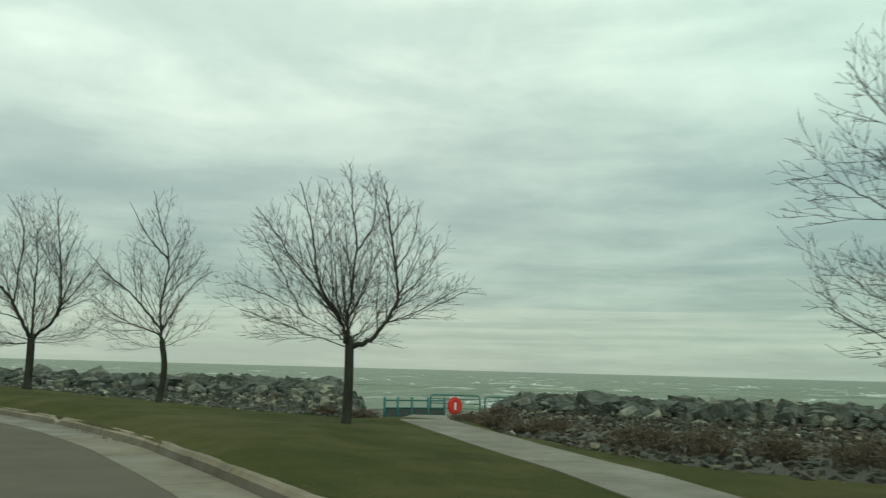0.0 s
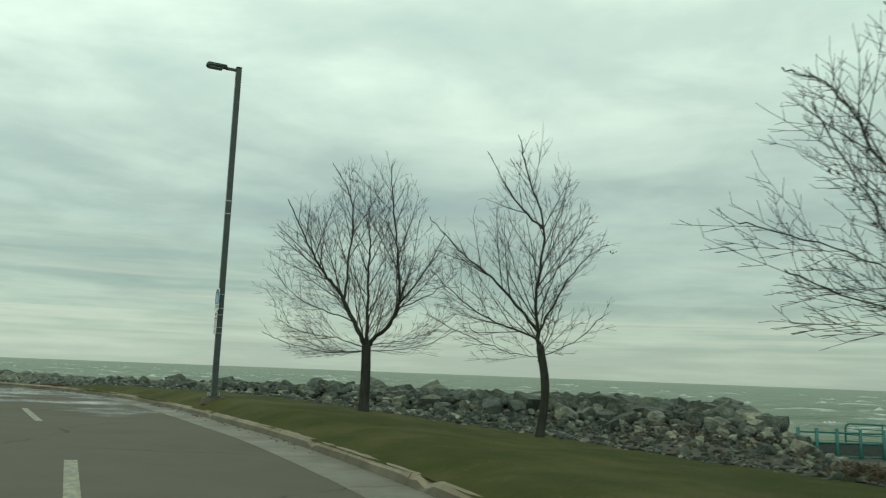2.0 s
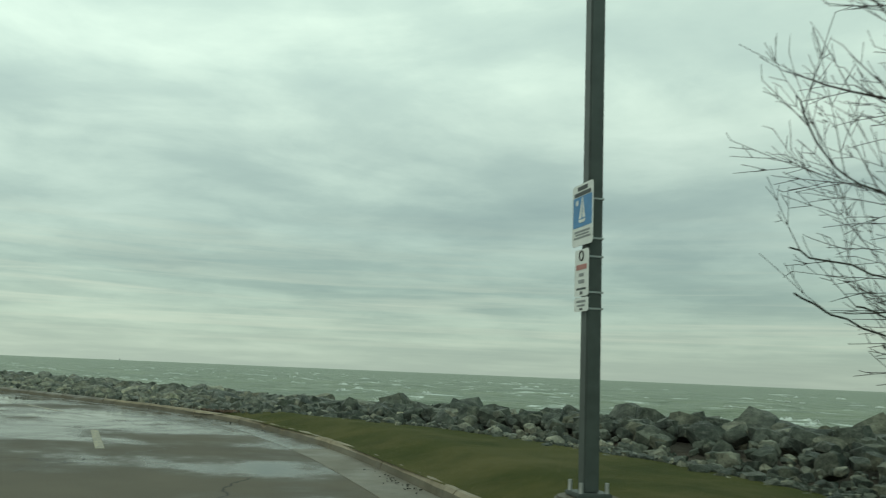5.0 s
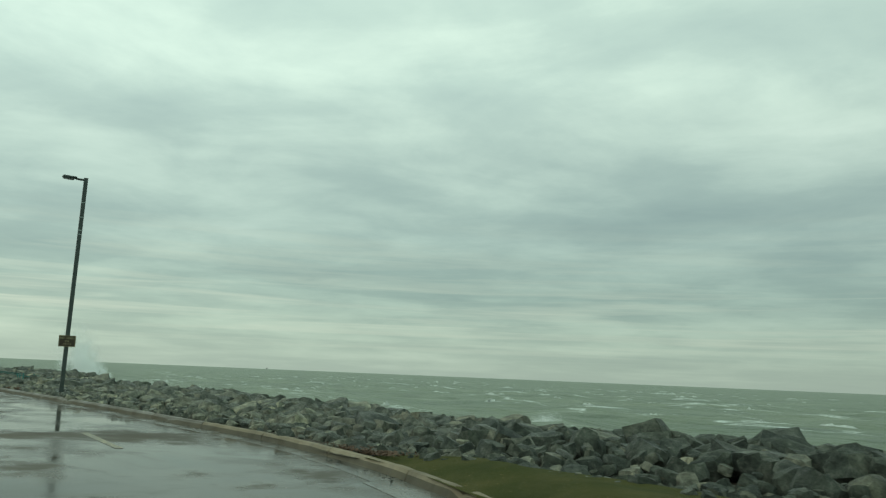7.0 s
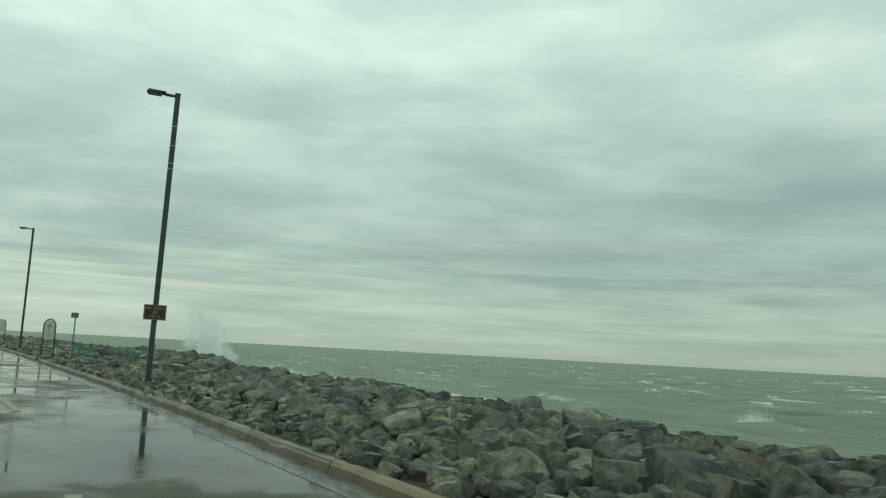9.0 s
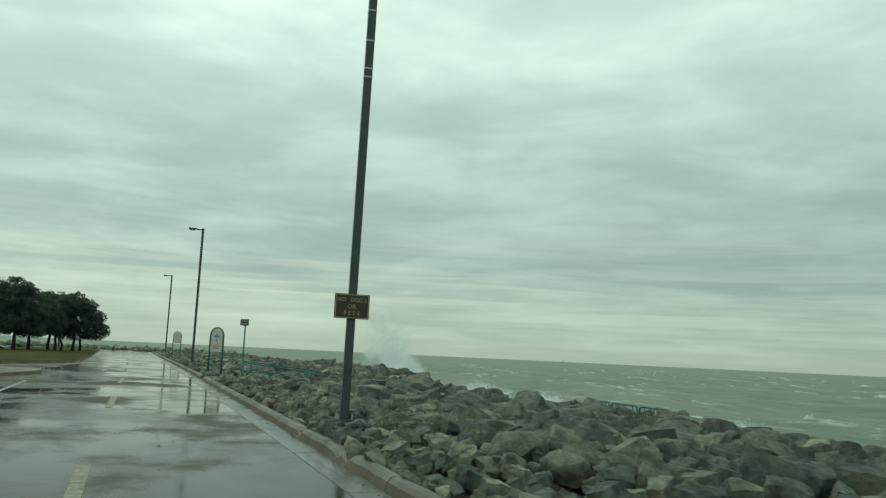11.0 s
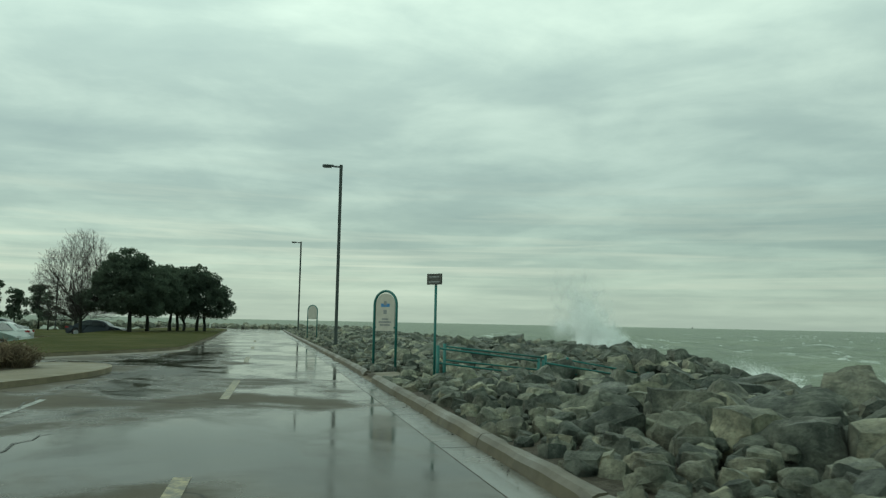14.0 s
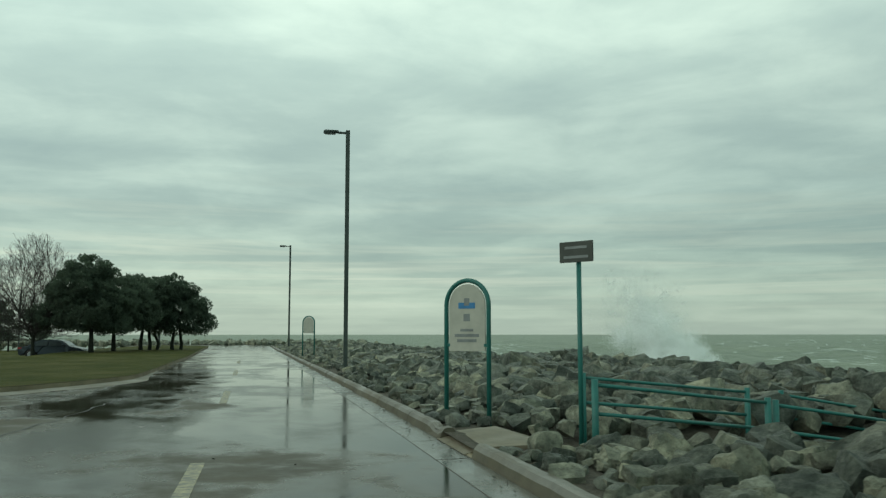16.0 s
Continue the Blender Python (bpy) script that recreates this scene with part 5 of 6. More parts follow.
def pine(x, y, z, seed, lobes, trunk_h, label, trunks=((0, 0, 0.16),)):
    """lobes: x, y, z, half width, half height of the crown's masses."""
    rnd = random.Random(seed)
    t = thing("pine_tree", pose(x, y, z), label, "tree", "pines on the island")
    for tx, ty, r in trunks:
        tube("trunk", [(tx, ty, -0.2), (tx * 1.15, ty * 1.15, trunk_h * 0.5), (tx * 0.9 + 0.1, ty * 0.9, trunk_h), (tx * 0.6, ty * 0.6, trunk_h * 1.9)], [r * 0.95, r * 0.72, r * 0.66, r * 0.35], BARK, t, "dark bark trunk", 8)
    v, f = [], []
    for lx, ly, lz, a, b in [(p, q, h, m * 1.06, n * 1.12) for p, q, h, m, n in lobes]:
        for tuft in range(int(40 * a * a) + 3):
            u, w = rnd.uniform(-0.9, 1), rnd.uniform(0, 6.283)
            q, s = math.sqrt(1 - u * u), rnd.uniform(0.74, 1.0)
            mid = Vector((lx + a * s * q * math.cos(w), ly + a * s * q * math.sin(w), lz + b * s * u))
            tr = rnd.uniform(0.20, 0.36) * min(1.0, 0.5 + 0.4 * a)
            for k in range(int(66 * tr / 0.3)):
                d = Vector((rnd.gauss(0, 1), rnd.gauss(0, 1), rnd.gauss(0.15, 0.75)))
                d.normalize()
                c = mid + Vector((d.x, d.y, d.z * 0.75)) * tr * rnd.uniform(0.45, 1.0)
                side = d.orthogonal().normalized()
                side.rotate(Matrix.Rotation(rnd.uniform(0, 6.283), 3, d))
                size = rnd.uniform(0.07, 0.14)
                base = len(v)
                v += [c - side * size * 0.5, c + side * size * 0.5, c + d * size + Vector((0, 0, rnd.uniform(0, 0.04)))]
                f.append((base, base + 1, base + 2))
    part("crown", mesh_of("crown", v, f, NEEDLES), None, t, "dense dark green needles")
    return t


pine(-122.0, 19.9, 0.1, 1, [(0, -0.3, 2.6, 2.2, 1.3), (0.2, -0.6, 4.1, 1.9, 1.0), (0, -0.3, 5.2, 1.35, 0.8), (0, 0.6, 4.7, 1.1, 0.7), (0, 1.2, 3.3, 1.4, 0.8), (0, -2.3, 2.3, 1.3, 0.9), (0, -1.6, 3.6, 1.2, 0.7), (0, 1.1, 1.9, 1.2, 0.7), (0, -0.9, 5.0, 0.9, 0.5)], 1.2, "tall dark pine with a layered crown", ((0, 0, 0.2),))
pine(-126.5, 20.7, 0.1, 2, [(0, 0, 2.6, 2.2, 1.3), (0, 0.4, 3.9, 1.8, 0.9), (0, -1.4, 2.2, 1.4, 0.9), (0, 1.5, 2.6, 1.4, 1.1), (0, -1.0, 3.7, 1.1, 0.6), (0, 0.3, 4.8, 0.9, 0.4)], 1.0, "dark pine with a low dense crown", ((0, 0, 0.19),))
pine(-130.7, 22.4, 0.1, 3, [(0, 0, 2.8, 2.3, 1.5), (0.3, 0.3, 4.1, 2.0, 1.1), (0, -1.4, 2.9, 1.6, 1.1), (0, 1.2, 1.8, 1.2, 0.8), (0, -0.8, 4.9, 1.0, 0.5)], 1.0, "broad dark pine with several trunks", ((0, -0.3, 0.19), (0.1, 0.3, 0.17), (0, 0.8, 0.14)))
pine(-131.0, 24.6, 0.1, 4, [(0, 0, 2.6, 2.0, 1.5), (0, -0.5, 4.1, 1.6, 1.0), (0, 1.1, 2.0, 1.5, 0.9), (0, -0.4, 5.1, 0.8, 0.5), (0, 1.3, 3.4, 1.1, 0.6), (0, 0.8, 4.5, 0.7, 0.4)], 0.9, "dark pine overhanging the road's edge", ((0, -0.3, 0.18), (0, 0.3, 0.16)))
bare_tree(-122.6, 16.4, dip(-122.6, 16.4) + 0.02, 80, 55, 1.6, 0.12, 0.0, ROUND, "tall bare tree behind the parked cars", 6, 1.5, 1.5, 1.5, (2.6, 2.4, 1.6, 4.6, 2.2))
bare_tree(-138.0, 13.4, dip(-138, 13.4) + 0.1, 80, 56, 1.2, 0.14, 0.0, WIDE, "bare spreading tree in the far car park", 4, 0.9, 1.3, 2.0)
for k, (x, y, s) in enumerate(((-164, -0.2, 1.25), (-163, 2.3, 1.05), (-166, 4.3, 1.2), (-160, 6.6, 0.85), (-168, 8.0, 1.0), (-158, -3.5, 1.2))):
    pr = random.Random(90 + k)
    lobes = [(pr.gauss(0, 0.3), pr.gauss(0, 0.55) * (1.3 - q / 14), s * (1.4 + 0.235 * q), s * pr.uniform(0.34, 0.66), s * pr.uniform(0.22, 0.36)) for q in range(13)]
    pine(x, y, dip(x, y) + 0.1, 30 + k, lobes, 1.6, "small open pine in the far car park", ((0, 0, 0.11),))


def island(name, outline, z, material, label):
    """A kerbed island: a concrete rim round a raised bed."""
    t = thing(name, Matrix(), label, "traffic island", kind="structure")
    ring = rounded(outline + [outline[0]], 5)[:-1]
    n = len(ring)
    inner = []
    for i, p in enumerate(ring):
        a, b = Vector(ring[i - 1]), Vector(ring[(i + 1) % n])
        d = (b - a).normalized()
        inner.append((p[0] - d.y * 0.18, p[1] + d.x * 0.18))
    v = [(x, y, -0.05) for x, y in ring] + [(x, y, 0.10) for x, y in ring] + [(x, y, 0.11) for x, y in inner] + [(x, y, 0.0) for x, y in inner]
    f = []
    for i in range(n):
        j = (i + 1) % n
        for k in range(3):
            f.append((k * n + i, k * n + j, (k + 1) * n + j, (k + 1) * n + i))
    part("rim", mesh_of("rim", v, f, CURB), None, t, "stained concrete rim")
    bm = bmesh.new()
    face = bm.faces.new([bm.verts.new((x, y, z)) for x, y in inner])
    bmesh.ops.triangulate(bm, faces=[face])
    part("bed", bm, material, t)
    return t


island("grass_island", [(-82.2, 21.2), (-85.2, 23.05), (-87.0, 24.1), (-89.3, 25.08), (-91.0, 25.42), (-96, 25.62), (-103, 25.76), (-112, 26.0), (-134, 26.22), (-148, 26.4), (-154, 25.0), (-156, 21), (-130, 18.3), (-110, 18.2), (-95, 18.6), (-84, 19.6)][::-1], 0.12, GRASS, "green grass island with pines at the road's edge")
apron = rounded([(-80.6, 20.6), (-85.2, 23.05), (-87.0, 24.1), (-89.3, 25.08), (-91.0, 25.42), (-96, 25.62)], 5)
apron_v, apron_n = [], len(apron)
for i, p in enumerate(apron):
    d = (Vector(apron[min(i + 1, apron_n - 1)]) - Vector(apron[max(i - 1, 0)])).normalized()
    w = 1.05 - 0.8 * smooth01((i / apron_n - 0.45) / 0.5)
    apron_v += [(p[0] + d.y * 0.02, p[1] - d.x * 0.02, 0.012), (p[0] + d.y * w, p[1] - d.x * w, 0.006)]
part("gutter", mesh_of("gutter", apron_v, [(2 * i, 2 * i + 1, 2 * i + 3, 2 * i + 2) for i in range(apron_n - 1)], DAMP_GUTTER), None, bpy.data.objects["grass_island"], "damp brown concrete gutter")
verge = island("grass_verge", [(-131, 12.6), (-134, 14.2), (-160, 15.5), (-165, 10), (-165, -30), (-135, -30), (-131, 0)][::-1], 0.12, GRASS, "far grass verge in the car park")
verge.location.z = -0.62
MULCH = Mat("brown_mulch", 0.9).world()
MULCH = MULCH.color(MULCH.ramp(MULCH.noise(12, 5, 0.7), (0.3, (0.04, 0.028, 0.018)), (0.7, (0.12, 0.085, 0.055)))).bump(MULCH.noise(30, 4), 0.8, 0.03).m
island("shrub_island", [(-66, 20.5), (-69, 22.6), (-71, 23.5), (-74, 24.5), (-76.3, 24.8), (-77.8, 24.4), (-77.9, 23.2), (-76, 21.0), (-74.5, 15), (-66, 15)][::-1], 0.105, GUTTER, "concrete-rimmed island with brown winter shrubs")
part("mulch", mesh_of("mulch", [(-76.9, 22.9, 0.112), (-76.2, 23.5, 0.112), (-74.4, 23.0, 0.112), (-71.5, 22.0, 0.112), (-69.5, 21.2, 0.112), (-69.0, 16.0, 0.112), (-73.9, 16.0, 0.112), (-75.7, 21.2, 0.112)][::-1], [tuple(range(8))], MULCH), None, bpy.data.objects["shrub_island"], "brown mulch bed")

DRY = Mat("dry_brown_twigs", 0.9)
DRY.color(DRY.mix(1.0, DRY.ramp(DRY.noise(5, 4), (0.3, (0.060, 0.044, 0.029)), (0.7, (0.15, 0.112, 0.072))), DRY.rand(0.6, 1.3, True), "MULTIPLY"))
DRY = DRY.m
TANTWIG = Mat("tan_winter_shrub", 0.9)
TANTWIG.color(TANTWIG.mix(1.0, TANTWIG.ramp(TANTWIG.noise(5, 4), (0.3, (0.135, 0.098, 0.062)), (0.7, (0.27, 0.20, 0.13))), TANTWIG.rand(0.6, 1.3, True), "MULTIPLY"))
TANTWIG = TANTWIG.m


def shrub(x, y, z, r, h, seed, label, blades=700, group="brown winter shrubs", stuff=TANTWIG):
    rnd = random.Random(seed)
    t = thing("shrub", pose(x, y, z), label, "shrub", group)
    v, f = [], []
    for k in range(blades):
        a, q = rnd.uniform(0, 6.283), math.sqrt(rnd.random())
        b = Vector((r * 0.75 * q * math.cos(a), r * 0.75 * q * math.sin(a), 0))
        top = b * 1.25 + Vector((rnd.gauss(0, 0.12), rnd.gauss(0, 0.12), h * rnd.uniform(0.45, 1.0) * (1.05 - 0.55 * q * q)))
        mid = b.lerp(top, 0.55) + Vector((rnd.gauss(0, 0.04), rnd.gauss(0, 0.04), 0.02))
        tube_data([b, mid, top], [0.007, 0.006, 0.003], 3, v, f, False)
        for j in range(2):
            e = mid.lerp(top, rnd.random())
            w = e + Vector((rnd.gauss(0, 0.09), rnd.gauss(0, 0.09), rnd.uniform(0.0, 0.12)))
            tube_data([e, w], [0.009, 0.005], 3, v, f, False)
    part("twig_mass", mesh_of("twig_mass", v, f, stuff), None, t)
    return t


for k, (x, y, r, h) in enumerate(((-76.0, 22.9, 0.65, 0.75), (-75.2, 22.4, 0.6, 0.6), (-74.3, 22.3, 0.6, 0.5), (-73.4, 22.0, 0.6, 0.5), (-72.5, 21.7, 0.55, 0.5), (-71.6, 21.3, 0.6, 0.55), (-75.6, 21.3, 0.6, 0.6))):
    shrub(x, y, 0.1, r, h * 0.82, 200 + k, "leafless brown shrub in the mulch bed")
brush = [(-1.1, 18.6, 0.4, 0.4), (-0.5, 17.4, 0.4, 0.35), (0.3, 16.6, 0.45, 0.3), (-0.5, 20.2, 0.5, 0.5), (0.9, 18.5, 0.4, 0.3), (2.4, 13.5, 0.6, 0.45), (3.3, 13.0, 0.6, 0.5), (4.3, 12.1, 0.5, 0.45), (5.4, 11.5, 0.6, 0.5), (6.6, 11.3, 0.5, 0.5), (-3.6, 18.2, 0.35, 0.3), (-4.3, 17.3, 0.3, 0.25), (7.5, 12.5, 0.6, 0.55)]
for k, (x, y, r, h) in enumerate(brush):
    shrub(x, y, stone_z(x, y), r, h, 300 + k, "dry brown brush among the small stones", 150, "dry brush by the footpath", DRY)


# ---- parked cars ----
GLASS = paint("dark_car_glass", (0.02, 0.024, 0.026), 0.08, vary=0.05)
TYRE = paint("black_tyre_rubber", (0.02, 0.02, 0.02), 0.8)
RIM = paint("alloy_rim", (0.35, 0.36, 0.36), 0.35, 0.6)
TAIL = paint("red_tail_lamp", (0.32, 0.02, 0.02), 0.3)
CLEAR = paint("clear_headlamp", (0.6, 0.62, 0.62), 0.15)


def car(x, y, yaw, color, label, length=4.6, height=1.45, hatch=False):
    """A parked car; its nose points along its own x."""
    t = thing("car", pose(x, y, dip(x, y), 0, 0, yaw), label, "car", "parked cars")
    body = paint("car_paint", color, 0.28, 0.1, 0.05)
    h, L, w = height, length / 2, 0.9
    belt = h * 0.63
    if hatch:
        roof = [(-L + 0.08, belt), (-L + 0.30, belt + 0.26 * h), (-L + 0.55, h - 0.03), (-0.7, h), (0.2, h - 0.01), (0.62, h - 0.10), (L - 1.05, belt + 0.05)]
    else:
        roof = [(-L + 0.12, belt), (-L + 0.62, belt + 0.05), (-L + 1.05, h - 0.16), (-L + 1.5, h - 0.03), (-0.25, h), (0.3, h - 0.04), (0.65, h - 0.13), (L - 1.15, belt + 0.03)]
    lower = [(L - 0.55, belt - 0.09), (L - 0.12, belt - 0.22), (L, belt - 0.38), (L - 0.02, 0.30), (L - 0.2, 0.22)]
    for cx in (L - 0.86, -L + 0.86):
        lower += [(cx + 0.38 * math.cos(a), max(0.22, 0.30 + 0.38 * math.sin(a))) for a in np.linspace(0.0, math.pi, 9)]
    lower += [(-L + 0.18, 0.24), (-L + 0.02, 0.34), (-L, belt - 0.2)]
    outline = roof + lower

    def half(pz):
        """Half the width at a height: tucked in at the sill and above the belt."""
        return w * (1 - 0.06 * max(0, (0.45 - pz)) / 0.25) if pz < belt else w * (1 - 0.24 * ((pz - belt) / (h - belt)))

    bm = bmesh.new()
    rows = [[bm.verts.new((px, s * half(pz) * (0.93 if abs(px) > L - 0.15 else 1), pz)) for px, pz in outline] for s in (-1, 1)]
    n = len(outline)
    for i in range(n):
        j = (i + 1) % n
        bm.faces.new((rows[0][j], rows[0][i], rows[1][i], rows[1][j]))
    bm.faces.new(rows[0])
    bm.faces.new(list(reversed(rows[1])))
    bmesh.ops.recalc_face_normals(bm, faces=bm.faces)
    bmesh.ops.bevel(bm, geom=[e for e in bm.edges if len(e.link_faces) == 2 and e.calc_face_angle() > 1.0], offset=0.045, segments=2, affect="EDGES")
    bmesh.ops.triangulate(bm, faces=[f for f in bm.faces if len(f.verts) > 4])
    part("body", bm, body, t)
    a0 = -L + (0.38 if hatch else 1.0)
    lo, hi = belt + 0.05, h - 0.14
    for s in (-1, 1):
        for quad in (((a0 - 0.02, lo), (a0 + 0.32, hi), (-0.32, hi + 0.03), (-0.32, lo)), ((-0.24, lo), (-0.24, hi + 0.03), (0.42, hi - 0.01), (L - 1.38, lo))):
            v = [(px, s * (half(pz) + 0.008), pz) for px, pz in quad]
            part("side_window", mesh_of("side_window", v, [(0, 1, 2, 3) if s > 0 else (3, 2, 1, 0)], GLASS), None, t, "dark glass")
    r0, r1 = roof[-1], roof[-2]
    b0, b1 = (roof[0], roof[2]) if hatch else (roof[1], roof[2])
    for nm, (xa, za), (xb, zb), sg in (("windscreen", r0, r1, 0.012), ("rear_window", b0, b1, -0.012)):
        xa, za, xb, zb = xa + (xb - xa) * 0.08, za + (zb - za) * 0.08, xb - (xb - xa) * 0.06, zb - (zb - za) * 0.06
        ya, yb = half(za) - 0.1, half(zb) - 0.08
        part(nm, mesh_of(nm, [(xa + sg, -ya, za + 0.012), (xa + sg, ya, za + 0.012), (xb + sg, yb, zb + 0.012), (xb + sg, -yb, zb + 0.012)], [(0, 1, 2, 3)], GLASS), None, t, "dark glass")
    for sx in (-L + 0.86, L - 0.86):
        for s in (-1, 1):
            bm = bmesh.new()
            bmesh.ops.create_cone(bm, cap_ends=True, segments=24, radius1=0.32, radius2=0.32, depth=0.22, matrix=pose(sx, s * 0.80, 0.32, 90))
            wheel = part("wheel", bm, TYRE, t, "black tyre")
            bm = bmesh.new()
            bmesh.ops.create_cone(bm, cap_ends=True, segments=16, radius1=0.21, radius2=0.18, depth=0.02, matrix=pose(sx, s * 0.915, 0.32, 90))
            part("rim", bm, RIM, wheel)
    for s in (-1, 1):
        part("tail_lamp", boxed(-L - 0.01, -L + 0.30, s * 0.70 - 0.16, s * 0.70 + 0.16, belt - 0.17, belt - 0.03, 0.02), TAIL, t, "red lamp")
        part("headlamp", boxed(L - 0.40, L - 0.07, s * 0.66 - 0.18, s * 0.66 + 0.18, belt - 0.28, belt - 0.16, 0.02), CLEAR, t, "clear lamp")
        part("mirror", boxed(0.62, 0.74, s * 0.98 - 0.09, s * 0.98 + 0.09, belt + 0.02, belt + 0.14, 0.02), body, t)
    part("grille", boxed(L - 0.03, L + 0.015, -0.45, 0.45, 0.36, 0.56, 0.01), DARKINK, t, "dark grille")
    part("number_plate", boxed(L + 0.015, L + 0.025, -0.16, 0.16, 0.40, 0.50), WHITE, t)
    return t


car(-115.9, 12.3, -88, (0.72, 0.73, 0.72), "white saloon car parked with its tail to the grass", 4.6, 1.38)
car(-101.9, 15.5, 78, (0.20, 0.25, 0.22), "grey-green hatchback parked beside the shrub island", 4.3, 1.55, True)
car(-128.6, 16.7, 84, (0.022, 0.03, 0.04), "dark blue saloon car parked by the island", 4.5, 1.35)
car(-136.0, 7.6, 84, (0.05, 0.06, 0.06), "dark car far off in the car park", 4.5, 1.5)

# ---- road markings ----
YL = Mat("worn_yellow_line", 0.45).world()
YL.color(YL.mix(YL.ramp(YL.noise(9, 5, 0.7), (0.33, 0.0), (0.58, 0.95)), (0.43, 0.35, 0.185), (0.10, 0.095, 0.08)))
YL = YL.m
WL = Mat("worn_white_line", 0.45).world()
WL.color(WL.mix(WL.ramp(WL.noise(7, 5, 0.7), (0.40, 0.0), (0.60, 0.9)), (0.46, 0.46, 0.43), (0.09, 0.09, 0.085)))
WL = WL.m
for (xa, ya), (xb, yb), wid in (((-9.75, 10.05), (-12.9, 12.6), 0.13), ((-18.7, 16.6), (-22.5, 19.1), 0.12), ((-27.6, 22.0), (-30.9, 23.7), 0.12), ((-36.6, 25.9), (-39.7, 26.4), 0.12), ((-47.9, 26.85), (-51.3, 26.95), 0.12),
                                ((-59.4, 27.22), (-63.0, 27.37), 0.12), ((-69.6, 27.58), (-73.7, 27.77), 0.12), ((-81.0, 28.0), (-84.5, 28.1), 0.12), ((-92.0, 28.35), (-95.5, 28.45), 0.12), ((-103, 28.65), (-106.5, 28.75), 0.12)):
    d = Vector((xb - xa, yb - ya, 0)).normalized()
    o = Vector((-d.y, d.x, 0)) * wid * 0.58
    a, b = Vector((xa, ya, 0.004)), Vector((xb, yb, 0.004))
    dash = new("lane_dash", mesh_of("lane_dash", [a - o, b - o, b + o, a + o], [(0, 1, 2, 3)], YL))
    tagged(dash, "worn yellow centre-line dash on the asphalt", "road marking", "yellow dashes", "structure")
TAR = paint("dark_crack_filler", (0.022, 0.021, 0.019), 0.5)
for way in (((-63.5, 24.5), (-68.8, 24.82), (-74.2, 25.04), (-80.1, 25.8), (-83.5, 26.13)), ((-59.8, 25.1), (-65.8, 25.8)), ((-24.5, 17.6), (-26.3, 21.0), (-27.4, 23.4))):
    cr = random.Random(len(way))
    pts = rounded(way, 16)
    cv, n = [], len(pts)
    for i, p in enumerate(pts):
        w = 0.006 + 0.016 * cr.random()
        q = cr.gauss(0, 0.05)
        cv += [(p[0] + q, p[1] + q - w, 0.005), (p[0] + q, p[1] + q + w, 0.005)]
    tagged(new("road_crack", mesh_of("road_crack", cv, [(2 * i, 2 * i + 1, 2 * i + 3, 2 * i + 2) for i in range(n - 1)], TAR)), "dark wandering crack across the wet asphalt", "crack", "cracks in the road", "structure")
for xa, ya, xb, yb in ((-62.5, 24.75, -69.6, 24.93),):
    line = new("edge_line", mesh_of("edge_line", [(xa, ya, 0.004), (xb, yb, 0.004), (xb, yb + 0.1, 0.004), (xa, ya + 0.1, 0.004)], [(3, 2, 1, 0)], WL))
    tagged(line, "faint worn white edge line on the asphalt", "road marking", kind="structure")

# ---- land end beyond the car park ----
end_v, end_f, base = [], [], 0
er = random.Random(77)
for k in range(900):
    s = er.random()
    px, py = -170 - 30 * max(0, (33 - (46 - 110 * s)) / 100), 46 - 110 * s
    off = er.uniform(-3.2, 6.0)
    r = er.uniform(0.25, 0.58)
    shape = ROUGH_SHAPES[er.randrange(16)]
    zz = 0.35 - 0.35 * max(0, -off) ** 1.1 if off < 0 else 0.36 - 0.02 * off
    m = np.array(Matrix.LocRotScale((px + off - 2, py + er.uniform(-1, 1), zz - 0.1), Euler((er.uniform(-0.5, 0.5), er.uniform(-0.5, 0.5), er.uniform(0, 6.28))), (r, r, r)))
    vv = shape[0] @ m[:3, :3].T + m[:3, 3]
    end_v.append(vv)
    end_f.append(np.array(shape[1]) + base)
    base += len(vv)
# the paler stone puts distance haze into these boulders' colour
tagged(new("far_riprap", mesh_of("far_riprap", np.concatenate(end_v).tolist(), np.concatenate(end_f).tolist(), PALE_ROCK)), "far grey boulders across the end of the land, coloured pale for haze", "boulders", kind="stuff")

# ---- spray where waves break against the boulders ----
SPRAY = Mat("white_spray", 0.9)
SPRAY.color(SPRAY.ramp(SPRAY.noise(1.0, 3), (0.3, (0.95, 0.965, 0.955)), (0.7, (0.975, 0.98, 0.975))))
thin = SPRAY.n.new("ShaderNodeBsdfTranslucent")
thin.inputs[0].default_value = (0.97, 0.98, 0.97, 1)
veil = SPRAY.n.new("ShaderNodeMixShader")
veil.inputs[0].default_value = 0.5
SPRAY.l.new(SPRAY.b.outputs[0], veil.inputs[1])
SPRAY.l.new(thin.outputs[0], veil.inputs[2])
SPRAY.l.new(veil.outputs[0], SPRAY.n["Material Output"].inputs[0])
SPRAY = SPRAY.m
FOAM = paint("grey_white_foam", (0.52, 0.56, 0.52), 0.9, vary=0.3, scale=2.0)


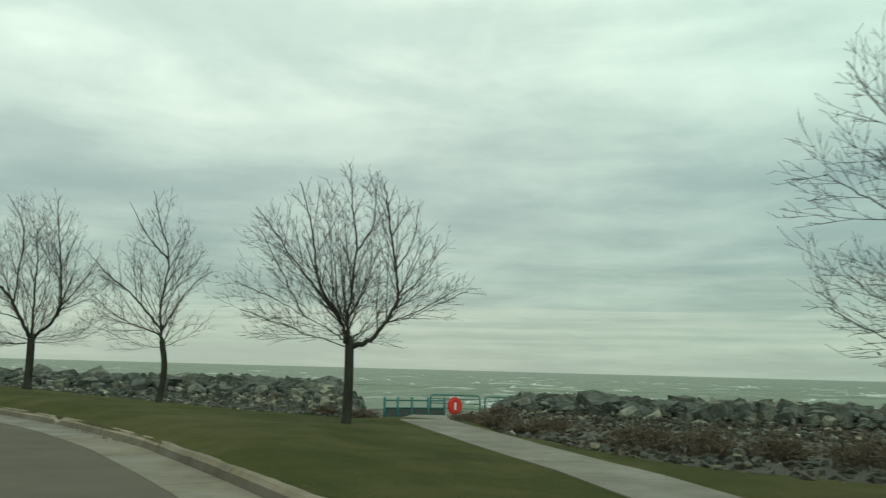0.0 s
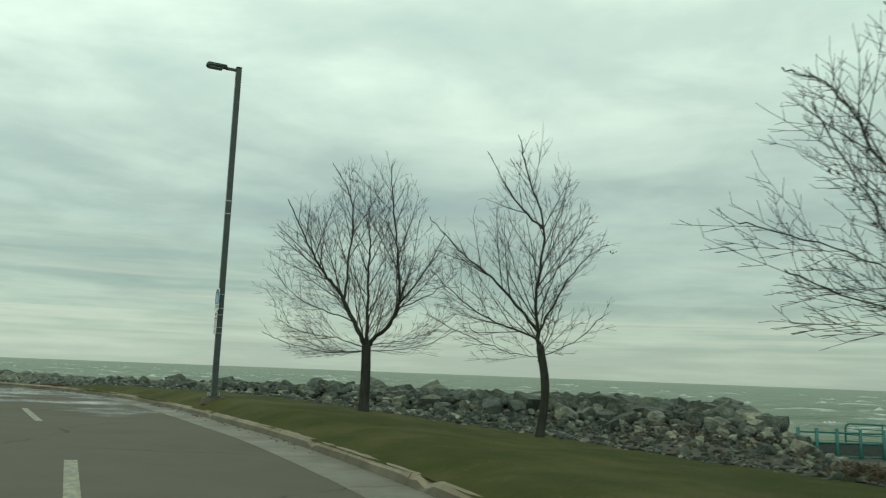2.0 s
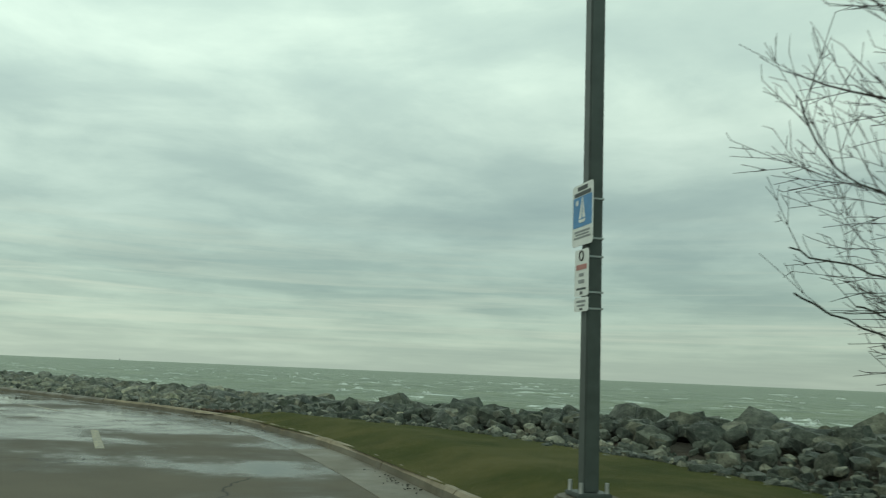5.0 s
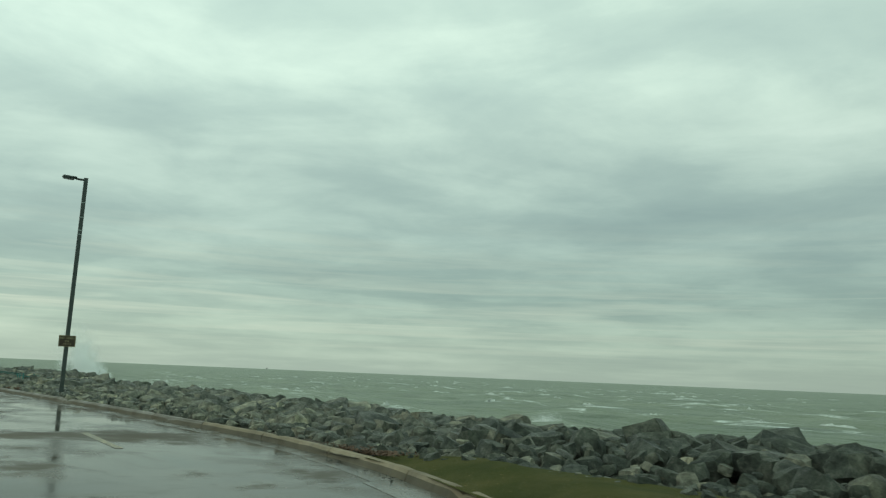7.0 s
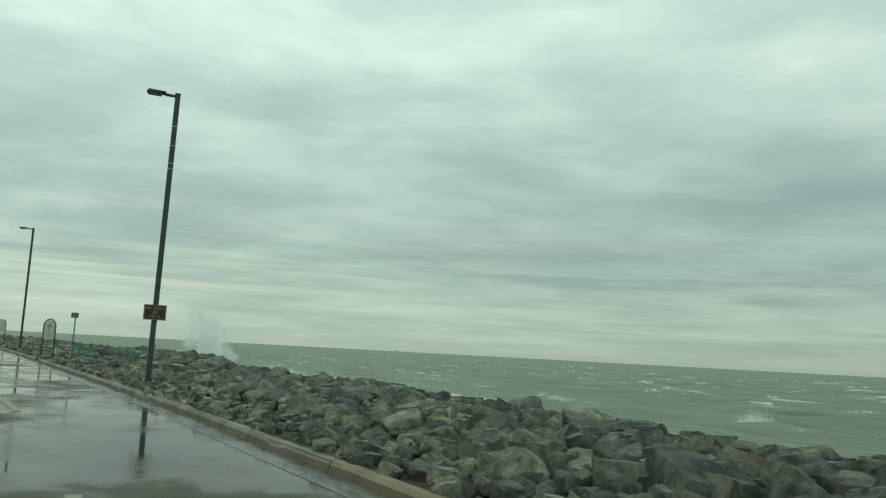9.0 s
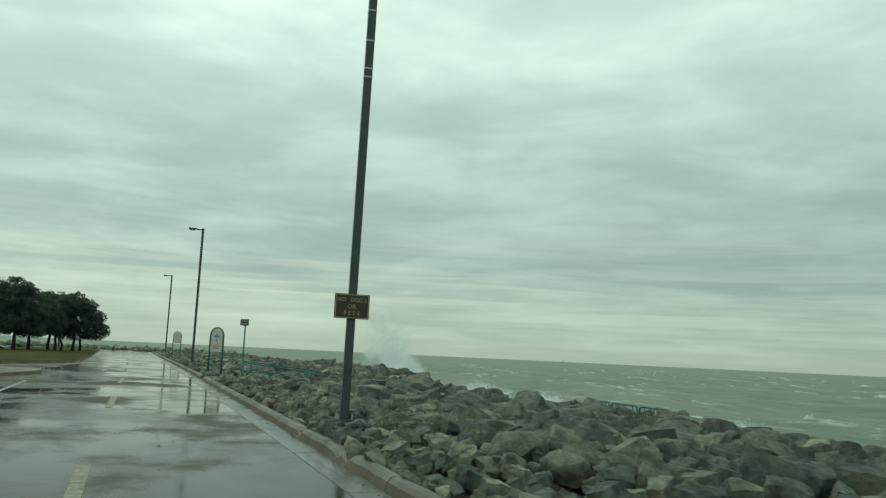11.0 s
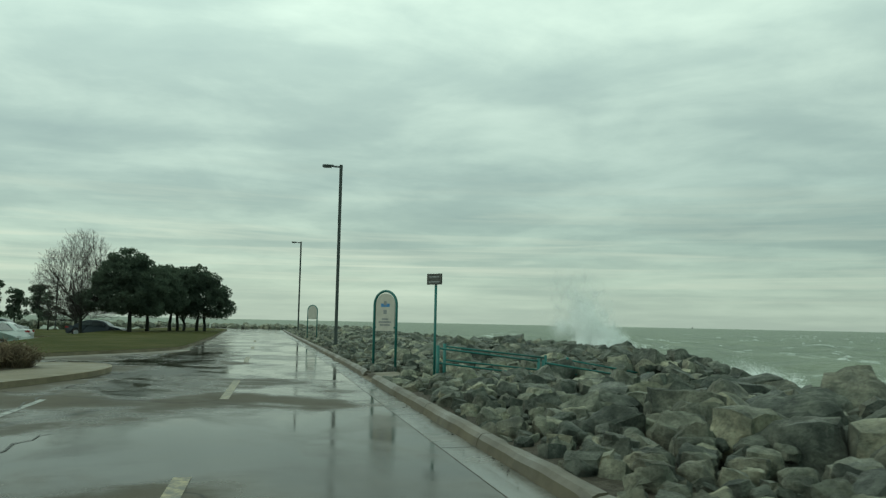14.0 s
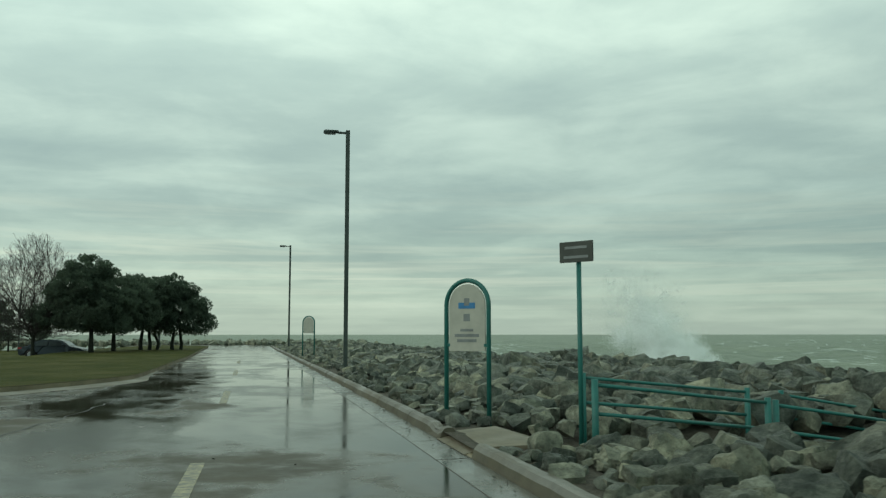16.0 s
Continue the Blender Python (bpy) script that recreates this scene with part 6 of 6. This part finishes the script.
def spray(x, y, wide, high, count, seed, label, drift=0.0):
    """A burst of fine droplets, dense at its foot, torn off and thinned by the wind as it rises."""
    rnd = np.random.RandomState(seed)
    n = 260
    rise = rnd.rand(n) ** 1.1
    puff = np.stack([np.clip(rnd.normal(0, wide * 0.15, n), -0.27 * wide, 0.27 * wide) * (1 + rise) - drift * rise * rnd.uniform(0.45, 1.35, n), rnd.normal(0, 0.6, n), high * rise * rnd.uniform(0.6, 1.1, n)], 1)
    size = (0.30 + 0.40 * rise) * rnd.uniform(0.7, 1.2, n) * min(1.3, wide / 3)
    share = (1.25 - rise) / (1.25 - rise).sum()
    pick = rnd.choice(n, count, p=share)
    way = rnd.normal(0, 1, (count, 3))
    way /= np.linalg.norm(way, axis=1)[:, None]
    out = 1.7 * rnd.rand(count) ** 0.7
    c = puff[pick] + way * (out * size[pick])[:, None] * np.array((1.0, 0.7, 0.75))
    v = (c[:, None, :] + rnd.uniform(-1, 1, (count, 3, 3)) * ((rnd.uniform(0.009, 0.021, count) + 0.023 * (1 - rise[pick]) ** 2) * (1.2 - 0.48 * out))[:, None, None]).reshape(-1, 3)
    me = bpy.data.meshes.new("spray")
    me.vertices.add(len(v))
    me.vertices.foreach_set("co", v.ravel())
    me.loops.add(len(v))
    me.loops.foreach_set("vertex_index", np.arange(len(v), dtype=np.int32))
    me.polygons.add(count)
    me.polygons.foreach_set("loop_start", np.arange(0, len(v), 3, dtype=np.int32))
    me.materials.append(SPRAY)
    me.update(calc_edges=True)
    ob = new("spray", me)
    ob.matrix_world = pose(x, y, WATER_Z + 0.9)
    return tagged(ob, label, "spray", kind="stuff")


spray(-94.2, 45.4, 3.2, 4.6, 620000, 5, "white spray where a wave breaks on the boulders", 5.5)
spray(-76.5, 46.2, 1.4, 0.7, 25000, 6, "white spray thrown up behind the boulders")
spray(-82.0, 46.0, 2.0, 0.8, 45000, 7, "white spray thrown up behind the boulders", 2.0)

for k, (x, y, wide, high) in enumerate(((-85.0, 51.0, 1.6, 1.3), (-74.5, 56.0, 1.1, 0.9), (-64.5, 49.5, 1.5, 1.2), (-60.0, 63.0, 1.8, 1.0), (-47.0, 47.5, 1.2, 0.9), (-3.0, 58.0, 1.8, 1.0), (-22.0, 43.0, 1.2, 1.0))):
    spray(x, y, wide * 0.7, high * 0.8, 7000, 40 + k, "burst of white spray on a breaking wave").location.z = waves(x, y) - 0.1


def whitecaps():
    """Ragged foam crests along the tops of the waves."""
    rnd = random.Random(77)
    v, f = [], []
    for k in range(300):
        far = rnd.random() ** 1.4
        x, y = rnd.uniform(-150 - 330 * far, 45 + 140 * far), 45 + 300 * far + rnd.gauss(0, 2)
        best = max(((waves(x, y + q), y + q) for q in np.arange(-6, 6.1, 0.8)), key=lambda p: p[0])
        y = best[1]
        if y < shore_y(x) + 2.5:
            continue
        n = rnd.randint(5, 11)
        long, a, high = min(4.5, rnd.lognormvariate(0.25, 0.6)) * (1 + 1.2 * far), rnd.uniform(-0.35, 0.25), rnd.uniform(0.08, 0.34) * (0.45 if y < 62 else 1.0)
        b = len(v)
        for i in range(n + 1):
            q = i / n - 0.5
            cx, cy = x + long * q * math.cos(a), y + long * q * math.sin(a) + rnd.gauss(0, 0.12)
            e = max(0.0, 1 - 4 * q * q) ** 0.6 * max(0.0, rnd.uniform(-0.3, 1.25))
            z = waves(cx, cy)
            v += [(cx, cy - 0.16 * e - 0.02, z - 0.05), (cx + rnd.gauss(0, 0.06), cy - 0.10 * e, z + high * e * 0.8), (cx, cy + 0.02, z + high * e), (cx, cy + 0.12 * e + 0.02, z - 0.08)]
        for i in range(n):
            f += [(b + 4 * i + j, b + 4 * i + j + 4, b + 4 * i + j + 5, b + 4 * i + j + 1) for j in range(3)]
    return mesh_of("whitecaps", v, f, FOAM, True)


tagged(new("whitecaps", whitecaps()), "ragged white foam crests on the waves", "foam", kind="stuff")

# a vessel far out on the lake
ship = thing("ship", pose(-2620, 1520, WATER_Z - 0.4, 0, 0, -30), "small dark ship far out on the lake", "ship")
bm = boxed(-11, 11, -3, 3, 0, 3.2, 0.6)
for v in bm.verts:
    if abs(v.co.x) > 9:
        v.co.y *= 0.4
part("hull", bm, DARKINK, ship)
part("deckhouse", boxed(-7, -1, -2, 2, 3.2, 6.0, 0.3), GREYINK, ship)
